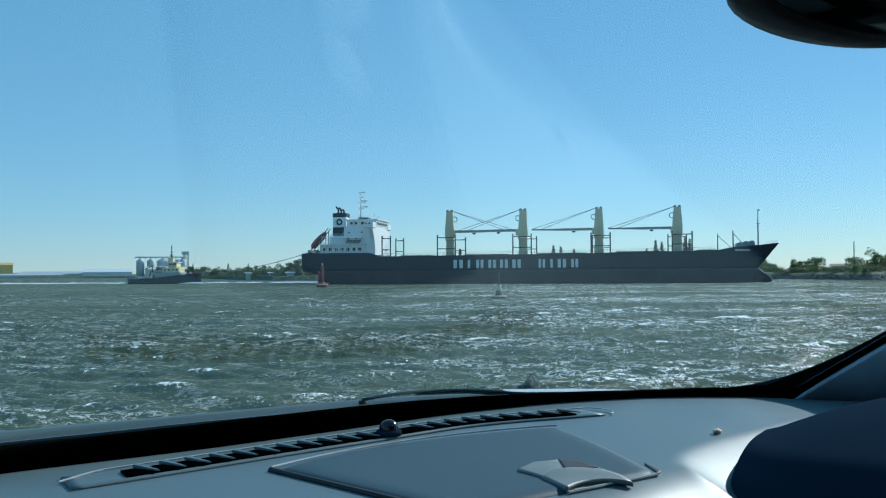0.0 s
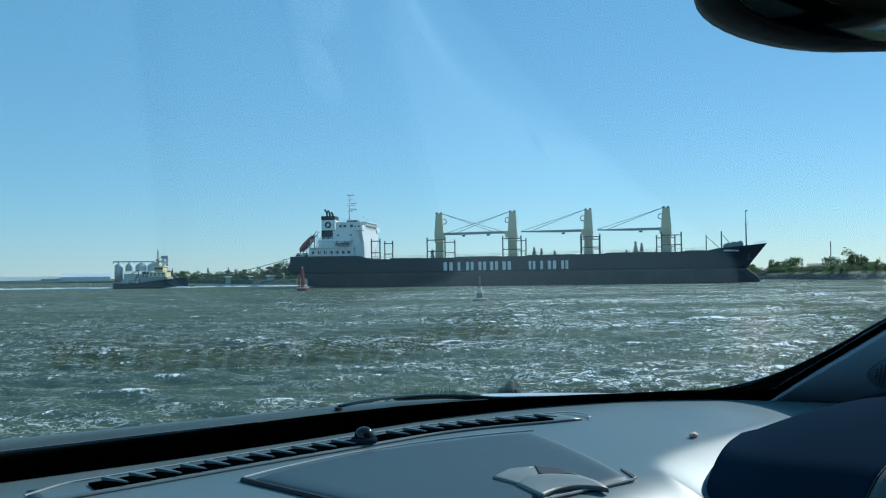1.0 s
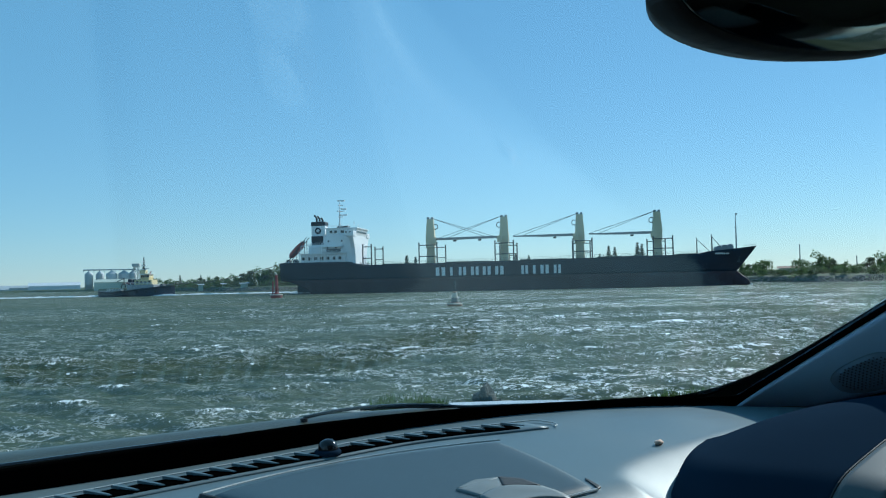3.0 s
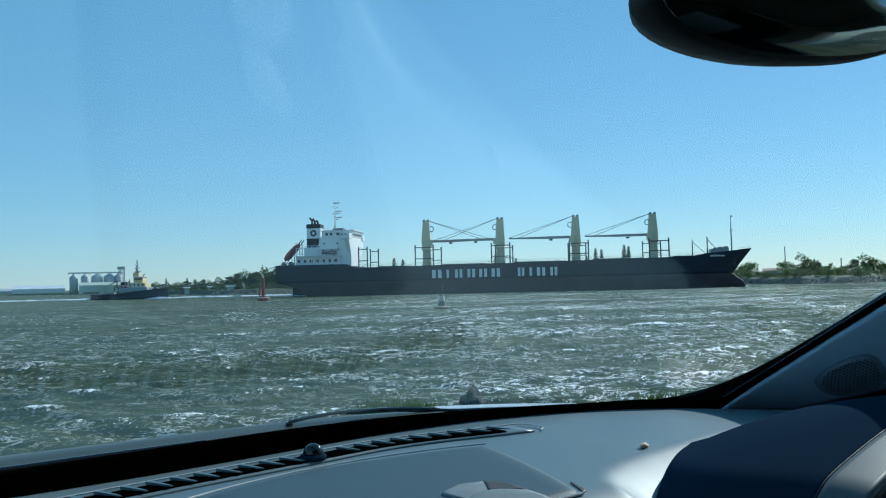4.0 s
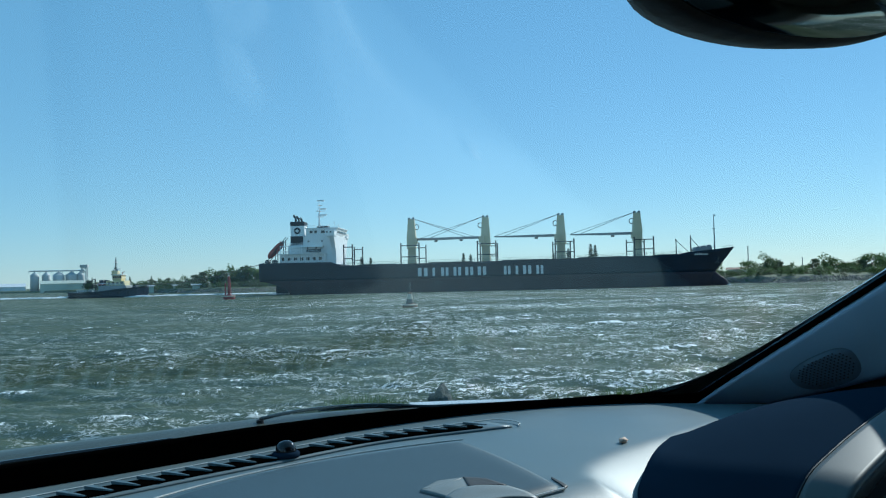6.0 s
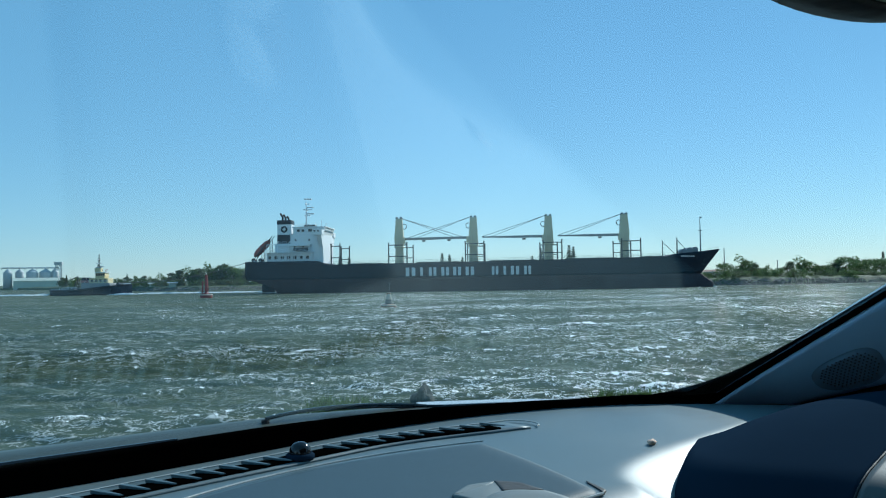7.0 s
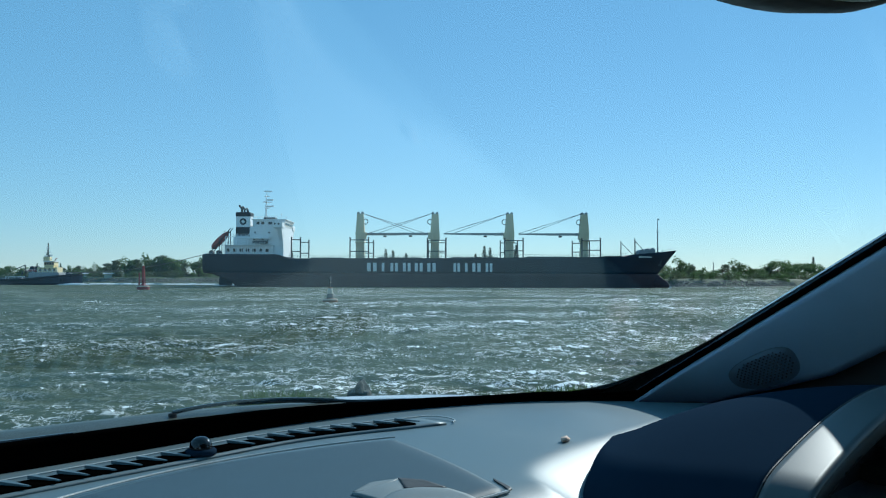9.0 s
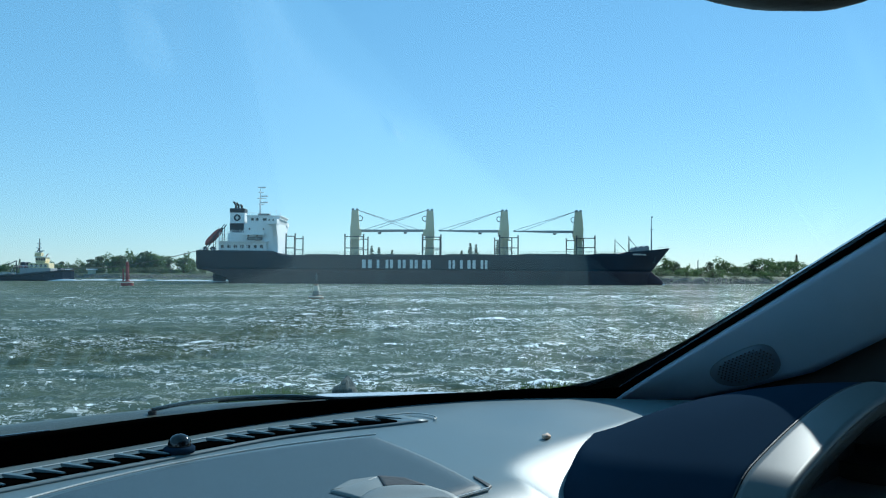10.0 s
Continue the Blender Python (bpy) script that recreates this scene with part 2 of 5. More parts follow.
M = dict(
    water=water_material(), glass=glass_material(),
    hull=paint("hull_navy", (0.0035, 0.0105, 0.021), 0.55, spec=0.3, var=0.35, scale=0.12, fine=1.5, bump=0.15, depth=0.05, streak=0.6,
               dirt=(0.012, 0.019, 0.026), dirt_amount=0.35),
    boot=paint("hull_antifouling", (0.038, 0.022, 0.024), 0.7, spec=0.3, var=0.35, scale=0.15, fine=1.5, bump=0.15, depth=0.05, streak=0.5,
               dirt=(0.045, 0.045, 0.042), dirt_amount=0.5),
    white=paint("ship_white", (0.84, 0.85, 0.84), 0.45, var=0.08, scale=0.4, fine=6, streak=0.7, dirt=(0.4, 0.3, 0.2), dirt_amount=0.25),
    letter=paint("letter_white", (0.70, 0.71, 0.69), 0.5, var=0.12, scale=0.8, fine=6),
    cream=paint("crane_cream", (0.62, 0.55, 0.36), 0.5, var=0.12, scale=0.5, fine=5, streak=0.7, dirt=(0.3, 0.18, 0.08), dirt_amount=0.4),
    dark=paint("deck_dark", (0.03, 0.04, 0.042), 0.6, var=0.3, scale=0.6, fine=5),
    green=paint("deck_green", (0.04, 0.075, 0.06), 0.7, var=0.3, scale=0.3, fine=4),
    steel=paint("steel_grey", (0.25, 0.27, 0.28), 0.45, 0.3, var=0.2),
    rope=paint("rope", (0.16, 0.14, 0.11), 0.9),
    orange=paint("lifeboat_orange", (0.36, 0.075, 0.05), 0.45, var=0.15, scale=1),
    glassdark=paint("window_dark", (0.015, 0.02, 0.025), 0.08, var=0.1, bump=0),
    red=paint("buoy_red", (0.27, 0.038, 0.032), 0.5, var=0.2, scale=1.2, fine=9, streak=0.6, dirt=(0.2, 0.1, 0.06), dirt_amount=0.5),
    buoywhite=paint("buoy_white", (0.58, 0.52, 0.42), 0.55, var=0.15, scale=1.5, fine=9, streak=0.5, dirt=(0.2, 0.15, 0.09), dirt_amount=0.6),
    buoybrown=paint("buoy_brown", (0.30, 0.17, 0.10), 0.7, var=0.3, scale=2, fine=12),
    black=paint("black_rubber", (0.012, 0.012, 0.013), 0.6, var=0.2, scale=8, fine=90),
    tuggrey=paint("tug_grey", (0.34, 0.36, 0.36), 0.5, var=0.25, scale=0.9, fine=6, streak=0.5, dirt=(0.12, 0.11, 0.10), dirt_amount=0.5),
    tughull=paint("tug_navy", (0.012, 0.016, 0.035), 0.5, var=0.3, scale=0.4, fine=4),
    tugcream=paint("tug_buff", (0.70, 0.58, 0.32), 0.5, var=0.1, scale=0.7, fine=7),
    foam=paint("foam", (0.78, 0.8, 0.8), 0.9, var=0.15, scale=0.8, fine=6, bump=0.4, depth=0.1),
    silo=paint("silo_steel", (0.46, 0.49, 0.50), 0.55, 0.1, var=0.2, scale=0.12, fine=1.2, streak=0.8),
    shed=paint("shed_cream", (0.52, 0.56, 0.47), 0.6, var=0.1, scale=0.1, fine=1),
    shedwhite=paint("shed_white", (0.66, 0.68, 0.70), 0.6, var=0.08, scale=0.1, fine=1),
    yellow=paint("shed_yellow", (0.62, 0.42, 0.10), 0.6, var=0.12, scale=0.1, fine=1),
    tileroof=paint("roof_terracotta", (0.30, 0.17, 0.12), 0.8, var=0.2, scale=0.4, fine=3),
    soil=paint("bank_grass", (0.055, 0.08, 0.03), 0.9, var=0.5, scale=0.06, fine=0.9, bump=0.8, depth=0.4, dirt=(0.10, 0.10, 0.06), dirt_amount=0.4),
    bankrock=paint("bank_rock", (0.06, 0.066, 0.055), 0.9, var=0.4, scale=6, fine=40, bump=0.6, depth=0.02),
    rim=paint("rim_plastic", (0.095, 0.108, 0.108), 0.46, var=0.06, scale=9, fine=900, bump=0.1, depth=0.0005, spec=0.3),
    # pale tone that stands for sun glints along moulded edges
    lip=paint("edge_glint_white", (0.42, 0.44, 0.43), 0.45, var=0.1, scale=20, fine=400),
    cowl=paint("cowl_grey", (0.052, 0.06, 0.046), 0.4, var=0.12, scale=6, fine=300, bump=0.05, depth=0.001),
    buoygrey=paint("buoy_grey", (0.16, 0.155, 0.13), 0.7, var=0.35, scale=2.5, fine=12),
    stone=paint("rock_stone", (0.20, 0.19, 0.165), 0.85, var=0.45, scale=0.5, fine=5, bump=0.6, depth=0.08),
    bark=paint("bark", (0.10, 0.075, 0.055), 0.9, var=0.3, scale=2, fine=12, bump=0.5, depth=0.05),
    leaf=leaf_material("leaves", (0.12, 0.18, 0.07), 0.35), leafdark=leaf_material("leaves_dark", (0.07, 0.105, 0.06), 0.35),
    leafgrey=leaf_material("leaves_olive", (0.12, 0.15, 0.085), 0.35), grass=leaf_material("grass", (0.075, 0.12, 0.035), 0.5),
    # wooded hills, with distance haze mixed into the colour as blue-grey
    hill=paint("hazed_hill", (0.10, 0.14, 0.17), 1.0, var=0.15, scale=0.01, fine=0.06, bump=0),
    dash=paint("dash_plastic", (0.11, 0.155, 0.17), 0.42, spec=0.4, var=0.06, scale=9, fine=900, bump=0.12, depth=0.0006, dirt=(0.15, 0.19, 0.195), dirt_amount=0.4),
    dashlid=paint("dash_lid", (0.058, 0.092, 0.112), 0.5, spec=0.13, var=0.05, scale=9, fine=900, bump=0.35, depth=0.0006),
    binnacle=paint("binnacle_plastic", (0.015, 0.028, 0.047), 0.5, spec=0.0, var=0.08, scale=9, fine=1000, bump=0.12, depth=0.0004),
    grille=paint("grille_plastic", (0.20, 0.29, 0.38), 0.7, var=0.1, scale=12, fine=700, bump=0.4, depth=0.0008),
    pillar=paint("pillar_cloth", (0.44, 0.62, 0.80), 0.85, var=0.06, scale=12, fine=700, bump=0.4, depth=0.0008),
    handle=paint("handle_grey", (0.17, 0.19, 0.185), 0.5, var=0.08, scale=10, fine=900, bump=0.4, depth=0.0005),
    gloss=paint("black_gloss", (0.008, 0.008, 0.009), 0.12, var=0.1, bump=0),
    frit=paint("black_frit", (0.0012, 0.0012, 0.0012), 1.0, var=0.1, bump=0, spec=0.0),
    bonnet=paint("bonnet_paint", (0.30, 0.33, 0.32), 0.25, 0.4, var=0.05, scale=4, fine=200, bump=0.02, depth=0.0005),
    # near-white tone for the highlight along the bonnet's rear edge
    silver=paint("edge_glint_silver", (0.78, 0.80, 0.80), 0.3, 0.2, var=0.05, scale=5, fine=200, bump=0),
    mirror=paint("mirror_glass", (0.16, 0.19, 0.18), 0.05, 1.0, var=0.02, bump=0),
    skin=paint("crumb", (0.70, 0.47, 0.35), 0.8, var=0.3, scale=200, fine=900),
    headliner=paint("headliner", (0.22, 0.21, 0.20), 0.95, var=0.06, scale=10, fine=600, bump=0.4, depth=0.001),
)


# ---------------------------------------------------------------- mesh helpers
def part(name, bm, material, parent=None, label=""):
    """Link a bmesh as one mesh object under a thing or a part."""
    me = bpy.data.meshes.new(name)
    bm.to_mesh(me)
    bm.free()
    me.materials.append(material)
    ob = new(name, me)
    ob.parent = parent
    if label:
        tagged(ob, label)
    return ob


def thing(name, m, label, category, group="", kind=""):
    ob = tagged(new(name), label, category, group, kind)
    ob.matrix_world = m
    return ob


def smooth(ob, angle=40):
    ob.data.shade_auto_smooth(angle=radians(angle)) if hasattr(ob.data, "shade_auto_smooth") else None
    for p in ob.data.polygons:
        p.use_smooth = True
    return ob


def box(bm, x0, x1, y0, y1, z0, z1, bevel=0.0):
    vs = [bm.verts.new(v) for v in ((x0, y0, z0), (x1, y0, z0), (x1, y1, z0), (x0, y1, z0),
                                    (x0, y0, z1), (x1, y0, z1), (x1, y1, z1), (x0, y1, z1))]
    fs = [bm.faces.new([vs[i] for i in q]) for q in
          ((3, 2, 1, 0), (4, 5, 6, 7), (0, 1, 5, 4), (1, 2, 6, 5), (2, 3, 7, 6), (3, 0, 4, 7))]
    if bevel:
        es = list({e for f in fs for e in f.edges})
        bmesh.ops.bevel(bm, geom=es, offset=bevel, segments=2, affect="EDGES", profile=0.6)
    return bm


def boxes(*items, bevel=0.0):
    bm = bmesh.new()
    for it in items:
        box(bm, *it, bevel=bevel)
    return bm


def rod(bm, a, b, r0, r1=None, seg=8):
    a, b = Vector(a), Vector(b)
    r1 = r0 if r1 is None else r1
    q = (b - a).to_track_quat("Z", "Y").to_matrix()
    rings = []
    for p, r in ((a, r0), (b, r1)):
        rings.append([bm.verts.new(p + q @ Vector((r * math.cos(k * math.tau / seg), r * math.sin(k * math.tau / seg), 0)))
                      for k in range(seg)])
    for k in range(seg):
        bm.faces.new((rings[0][k], rings[0][(k + 1) % seg], rings[1][(k + 1) % seg], rings[1][k]))
    bm.faces.new(rings[0][::-1])
    bm.faces.new(rings[1])
    return bm


def rods(items, seg=8):
    bm = bmesh.new()
    for it in items:
        rod(bm, *it, seg=seg)
    return bm


def tube(points, r, seg=6):
    """One bent rod through all the points."""
    pts, rings = [Vector(p) for p in points], []
    for k, p in enumerate(pts):
        q = (pts[min(k + 1, len(pts) - 1)] - pts[max(k - 1, 0)]).to_track_quat("Z", "Y").to_matrix()
        rings.append([p + q @ Vector((r * math.cos(a * math.tau / seg), r * math.sin(a * math.tau / seg), 0)) for a in range(seg)])
    return loft(rings, closed=True)


def turned(profile, seg=20, centre=(0, 0)):
    """A turned body: profile is (radius, z) from bottom to top."""
    bm = bmesh.new()
    rings = [[bm.verts.new((centre[0] + r * math.cos(k * math.tau / seg), centre[1] + r * math.sin(k * math.tau / seg), z))
              for k in range(seg)] for r, z in profile]
    for a, b in zip(rings, rings[1:]):
        for k in range(seg):
            bm.faces.new((a[k], a[(k + 1) % seg], b[(k + 1) % seg], b[k]))
    bm.faces.new(rings[0][::-1])
    bm.faces.new(rings[-1])
    return bm


def loft(sections, closed=False, caps=True):
    """Skin a list of equally long point rows."""
    bm = bmesh.new()
    rows = [[bm.verts.new(p) for p in s] for s in sections]
    n = len(rows[0])
    for a, b in zip(rows, rows[1:]):
        for k in range(n if closed else n - 1):
            bm.faces.new((a[k], a[(k + 1) % n], b[(k + 1) % n], b[k]))
    if caps and closed:
        bm.faces.new(rows[0][::-1])
        bm.faces.new(rows[-1])
    bmesh.ops.recalc_face_normals(bm, faces=bm.faces)
    return bm


def sheet(fn, nu, nv, thick=0.0, direction=(0, 0, -1)):
    """A surface from fn(i/nu, j/nv), with a back face where it has thickness."""
    bm = bmesh.new()
    d = Vector(direction) * thick
    top = [[bm.verts.new(fn(i / nu, j / nv)) for j in range(nv + 1)] for i in range(nu + 1)]
    for i in range(nu):
        for j in range(nv):
            bm.faces.new((top[i][j], top[i + 1][j], top[i + 1][j + 1], top[i][j + 1]))
    if thick:
        low = [[bm.verts.new(v.co + d) for v in r] for r in top]
        for i in range(nu):
            for j in range(nv):
                bm.faces.new((low[i][j + 1], low[i + 1][j + 1], low[i + 1][j], low[i][j]))
        rim = [(i, 0) for i in range(nu)] + [(nu, j) for j in range(nv)] + [(i, nv) for i in range(nu, 0, -1)] + [(0, j) for j in range(nv, 0, -1)]
        for (a, b), (c, e) in zip(rim, rim[1:] + rim[:1]):
            bm.faces.new((top[a][b], low[a][b], low[c][e], top[c][e]))
    return bm


def lerp_table(table, x):
    """Value at x in a table of (x, value), eased linearly."""
    if x <= table[0][0]:
        return table[0][1]
    for (a, va), (b, vb) in zip(table, table[1:]):
        if x <= b:
            return va + (vb - va) * (x - a) / (b - a)
    return table[-1][1]


def ease(x, a, b):
    t = min(max((x - a) / (b - a), 0), 1)
    return t * t * (3 - 2 * t)


# ---------------------------------------------------------------- water and land
def build_water():
    """One sheet from the near bank to the horizon, with the chop as real waves that fade where they get too fine."""
    ang = np.radians(np.concatenate([np.linspace(-88, -38, 40, endpoint=False), np.linspace(-38, 50, 820, endpoint=False), np.linspace(50, 88, 31)]))
    rad = np.concatenate([10.5 * (420 / 10.5) ** np.linspace(0, 1, 760, endpoint=False), 420 * (4600 / 420) ** np.linspace(0, 1, 60)])
    na, nr = len(ang), len(rad)
    a, r = np.meshgrid(ang, rad, indexing="ij")
    x, y, z = r * np.sin(a), r * np.cos(a), np.zeros_like(r)
    rng = np.random.RandomState(4)
    for k in range(36):
        lam = 0.6 * 1.062 ** k
        th = radians(97) + rng.normal(0, 0.45)
        amp = 0.0098 * lam ** 0.8
        kx, ky = math.cos(th) * math.tau / lam, math.sin(th) * math.tau / lam
        ph = kx * x + ky * y + rng.uniform(0, 6.28)
        fade = np.clip((lam / (r * 0.0049) - 2.5) / 3, 0, 1)
        z += amp * fade * (np.sin(ph) + 0.28 * np.cos(2 * ph))
    spread = z.std(axis=0, keepdims=True) + 0.004
    crest = np.clip(z / spread, -2, 3.5)
    z *= np.clip((900 - r) / 600, 0, 1)
    co = np.stack([x, y, z], -1).reshape(-1, 3)
    idx = np.arange(na * nr).reshape(na, nr)
    quads = np.stack([idx[:-1, :-1], idx[:-1, 1:], idx[1:, 1:], idx[1:, :-1]], -1).reshape(-1, 4)[:, ::-1]
    me = bpy.data.meshes.new("water")
    me.from_pydata(co.tolist(), [], quads.tolist())
    me.materials.append(M["water"])
    me.attributes.new("crest", "FLOAT", "POINT").data.foreach_set("value", crest.ravel().astype(np.float32))
    me.polygons.foreach_set("use_smooth", np.ones(len(me.polygons), dtype=bool))
    ob = new("water", me)
    return tagged(ob, "choppy green-grey estuary water, broken white foam and painted sun glints", "water", kind="structure")


SHORE = [(-60, 1900), (-30, 1900), (-24, 1750), (-20, 1450), (-17, 1000), (-14.5, 700), (-12, 560), (-9, 520), (-4, 540), (4, 580),
         (12, 540), (20, 470), (24, 405), (27, 360), (30, 365), (34, 420), (40, 520), (60, 700)]


def shore_point(az, extra=0.0, z=0.0):
    d = lerp_table(SHORE, az) + extra
    return Vector((d * math.sin(radians(az)), d * math.cos(radians(az)), z))


def build_land():
    """The far bank: a stony edge, a grassed top, running back to the horizon."""
    prof = [(-4, -1.0), (0, -0.1), (5, 1.2), (9, 2.4), (14, 3.0), (40, 3.4), (120, 3.8), (500, 5.0), (2600, 12.0)]

    def fn(u, v):
        az = -60 + 120 * u
        k = v * (len(prof) - 1)
        i = min(int(k), len(prof) - 2)
        e = prof[i][0] + (prof[i + 1][0] - prof[i][0]) * (k - i)
        h = prof[i][1] + (prof[i + 1][1] - prof[i][1]) * (k - i)
        p = shore_point(az, e, h)
        p.z += 0.5 * noise.noise(p * 0.06) * min(max(h, 0), 1) + 0.35 * noise.noise(p * 0.3) * min(max(h, 0), 1)
        return p
    ob = smooth(part("ground_far", sheet(fn, 600, 32), M["soil"]))
    return tagged(ob, "far river bank of grass and bare stony soil", "river bank", kind="structure")


def build_near_bank():
    """The ground the car stands on, its edge and the slope down into the water."""
    def fn(u, v):
        az = radians(-180 + 360 * u)
        near = ease(math.degrees(az), -9, 1) * (1 if math.degrees(az) < 80 else 0)
        cut = 5.3 + 2.5 * near
        table = [(0, 0.0), (0.45, cut), (0.6, cut + 1.4), (0.75, cut + 3.0), (1.0, 16.0)]
        r = lerp_table(table, v)
        p = Vector((r * math.sin(az), r * math.cos(az), 0))
        if p.y > 0:
            h = lerp_table([(0, 2.35), (cut, 2.33), (cut + 1.0, 2.15), (cut + 2.7, 0.8), (16, -1.0)], r)
        else:
            h = 2.35
            p *= 1 + 3 * v
        p.z = h + 0.10 * noise.noise(p * 0.9) * (r > 5)
        return p
    ob = smooth(part("ground", sheet(fn, 120, 28), M["soil"]))
    return tagged(ob, "grassy gravel bank under the car, sloping to the water", "ground", kind="structure")


# ---------------------------------------------------------------- the bulk carrier
PSI = -11.03
SHIP0 = (-1.86, 300.0, 0.0)
SHIP_V = 3.25


def hull_deck(s):
    return lerp_table([(-60, 11.7), (-28.2, 11.5), (-25, 10.1), (40, 10.5), (88, 11.0), (96, 11.2), (99, 12.0), (110, 13.0), (118, 13.9)], s)


def hull_half(s, z):
    """Half breadth of the hull at station s and height z."""
    deck = 13.0 * (1 - ease(-s, 38, 62) * 0.42) * (1 - max(0, (s - 84) / 33.2) ** 2.2)
    if s > 84:
        stem = 110.0 + max(0, z - 4.5) * 0.75
        deck = 13.0 * max(0, 1 - (max(0, s - 82) / max(stem - 82, 1)) ** 2.0)
    if s < -43:
        low = 13.0 * (1 - 0.75 * ease(-s, 44, 57))
        deck = low + (deck - low) * min(max((z + 1) / 8, 0), 1)
    return max(deck, 0.02)


def build_ship():
    ship = thing("bulk_carrier", pose(*SHIP0, 0, 0, PSI), "dark navy bulk carrier with four cream deck cranes, under way", "ship")

    def section(s, z0, z1, rows=8):
        zs = [z0 + (z1 - z0) * k / (rows - 1) for k in range(rows)]
        near = [(s, 13 - hull_half(s, z), z) for z in zs]
        far = [(s, 13 + hull_half(s, z), z) for z in reversed(zs)]
        return near + far

    st = [-56, -54, -52, -50.5, -49, -47.5, -46, -45, -44, -43, -42, -41, -40, -39, -38, -37, -36, -34, -31, -28.2, -26.6, -25, -20, 0, 30, 60, 82, 88, 92, 96, 99, 102, 105, 108, 110, 112, 114, 116, 116.9]
    boot_z = 5.0

    def bottom(s):
        return lerp_table([(-56, 5.0), (-52, 4.4), (-48, 3.2), (-44, 1.6), (-42, -1.5), (-40, -2.5)], s)
    upper, lower = [], []
    for s in st:
        stem_low = 110.0
        z0 = boot_z if s <= stem_low else boot_z + (s - stem_low) / 0.75 * 0.93
        upper.append(section(s, max(z0, bottom(s)), hull_deck(s), 8))
        if s <= 110:
            lower.append(section(s, min(bottom(s), boot_z - 0.05), boot_z, 7))
    smooth(part("hull", loft(upper, closed=True), M["hull"], ship), 30)
    smooth(part("lower_hull", loft(lower, closed=True), M["boot"], ship, "dull red antifouling band, worn and scuffed"), 30)
    # bulbous bow, flowing out of the stem
    rings = []
    for s in (105.5, 107.5, 109, 110, 111, 112, 113, 113.8, 114.3, 114.6):
        top = lerp_table([(105.5, 6.0), (109, 5.8), (110, 5.2), (111, 4.2), (112, 3.4), (113, 2.75), (113.8, 2.1), (114.3, 1.4), (114.6, 0.5)], s)
        low = lerp_table([(105.5, -2.5), (112, -2.0), (114, -1.2), (114.6, -0.3)], s)
        wide = lerp_table([(105.5, 1.7), (109, 1.75), (112, 1.7), (113.8, 1.1), (114.6, 0.25)], s)
        mid, half = (top + low) / 2, (top - low) / 2
        rings.append([(s, 13 + wide * math.cos(a) * (1 - 0.6 * max(0, math.sin(a))), mid + half * math.sin(a)) for a in np.linspace(0, math.tau, 17)[:-1]])
    smooth(part("bulbous_bow", loft(rings, closed=True), M["boot"], ship), 60)
    part("rudder", boxes((-52, -47.2, 12.4, 13.6, -2, 3.4), bevel=0.25), M["hull"], ship)
    # deck plates and bulwark rail
    part("main_deck", loft([[(s, 13 - hull_half(s, hull_deck(s)) + 0.3, hull_deck(s) - 0.5), (s, 13 + hull_half(s, hull_deck(s)) - 0.3, hull_deck(s) - 0.5)]
                            for s in st if s < 114]), M["green"], ship)
    rail = []
    for a, b in zip(range(-24, 94, 3), range(-21, 97, 3)):
        for h in (0.55, 1.05):
            rail.append(((a, 0.35, hull_deck(a) + h), (b, 0.35, hull_deck(b) + h), 0.035))
        rail.append(((a, 0.35, hull_deck(a) - 0.1), (a, 0.35, hull_deck(a) + 1.08), 0.04))
    part("deck_rail", rods(rail, 5), M["dark"], ship)
    # plain white blocks where the owner's lettering runs along the side
    for x0, w in ((3.7, 3.4), (8.9, 0.9), (12.0, 2.6), (16.4, 2.7), (20.6, 2.8), (25.0, 3.0), (34.3, 2.3), (38.4, 0.9), (41.0, 2.9), (45.7, 2.4)):
        if w < 1:
            part("letter_block", boxes((x0, x0 + w, -0.06, 0.05, 5.6, 8.6)), M["letter"], ship)
        else:
            for x in (x0, x0 + w * 0.62):
                part("letter_block", boxes((x, x + w * 0.38, -0.06, 0.05, 5.6, 8.6)), M["letter"], ship)
    for k in range(7):
        part("name_bar", boxes((101.2 + 0.78 * k, 101.75 + 0.78 * k, -0.05, 0.05, 0, 0.55)), M["letter"], ship)
    for ob in [o for o in ship.children if o.name.startswith("name_bar")]:
        x = 0.25 + sum(v.co.x for v in ob.data.vertices) / 8
        y = 13 - hull_half(x, 11.0)
        y2 = 13 - hull_half(x + 1, 11.0)
        slope = (y2 - y)
        for v in ob.data.vertices:
            v.co.z += 10.9
            v.co.y += y + (v.co.x - x) * slope - 0.04
    # hatch covers with coamings
    for a, b in ((-17, -5), (7, 23), (33.5, 50.5), (61, 78.5), (88.5, 95)):
        z = hull_deck((a + b) / 2) - 1.5
        hatch = part("hatch_coaming", boxes((a, b, 4, 22, z, z + 1.2)), M["green"], ship)
        n = max(2, int((b - a) / 4))
        for k in range(n):
            w = (b - a) / n
            part("hatch_panel", boxes((a + k * w + 0.1, a + (k + 1) * w - 0.1, 3.8, 22.2, z + 1.204, z + 1.85), bevel=0.08), M["green"], hatch)
    build_cranes(ship)
    build_frames(ship)
    build_house(ship)
    build_foredeck(ship)
    return ship


CRANES = ((0.0, 1), (27.6, -1), (55.2, -1), (82.8, -1))


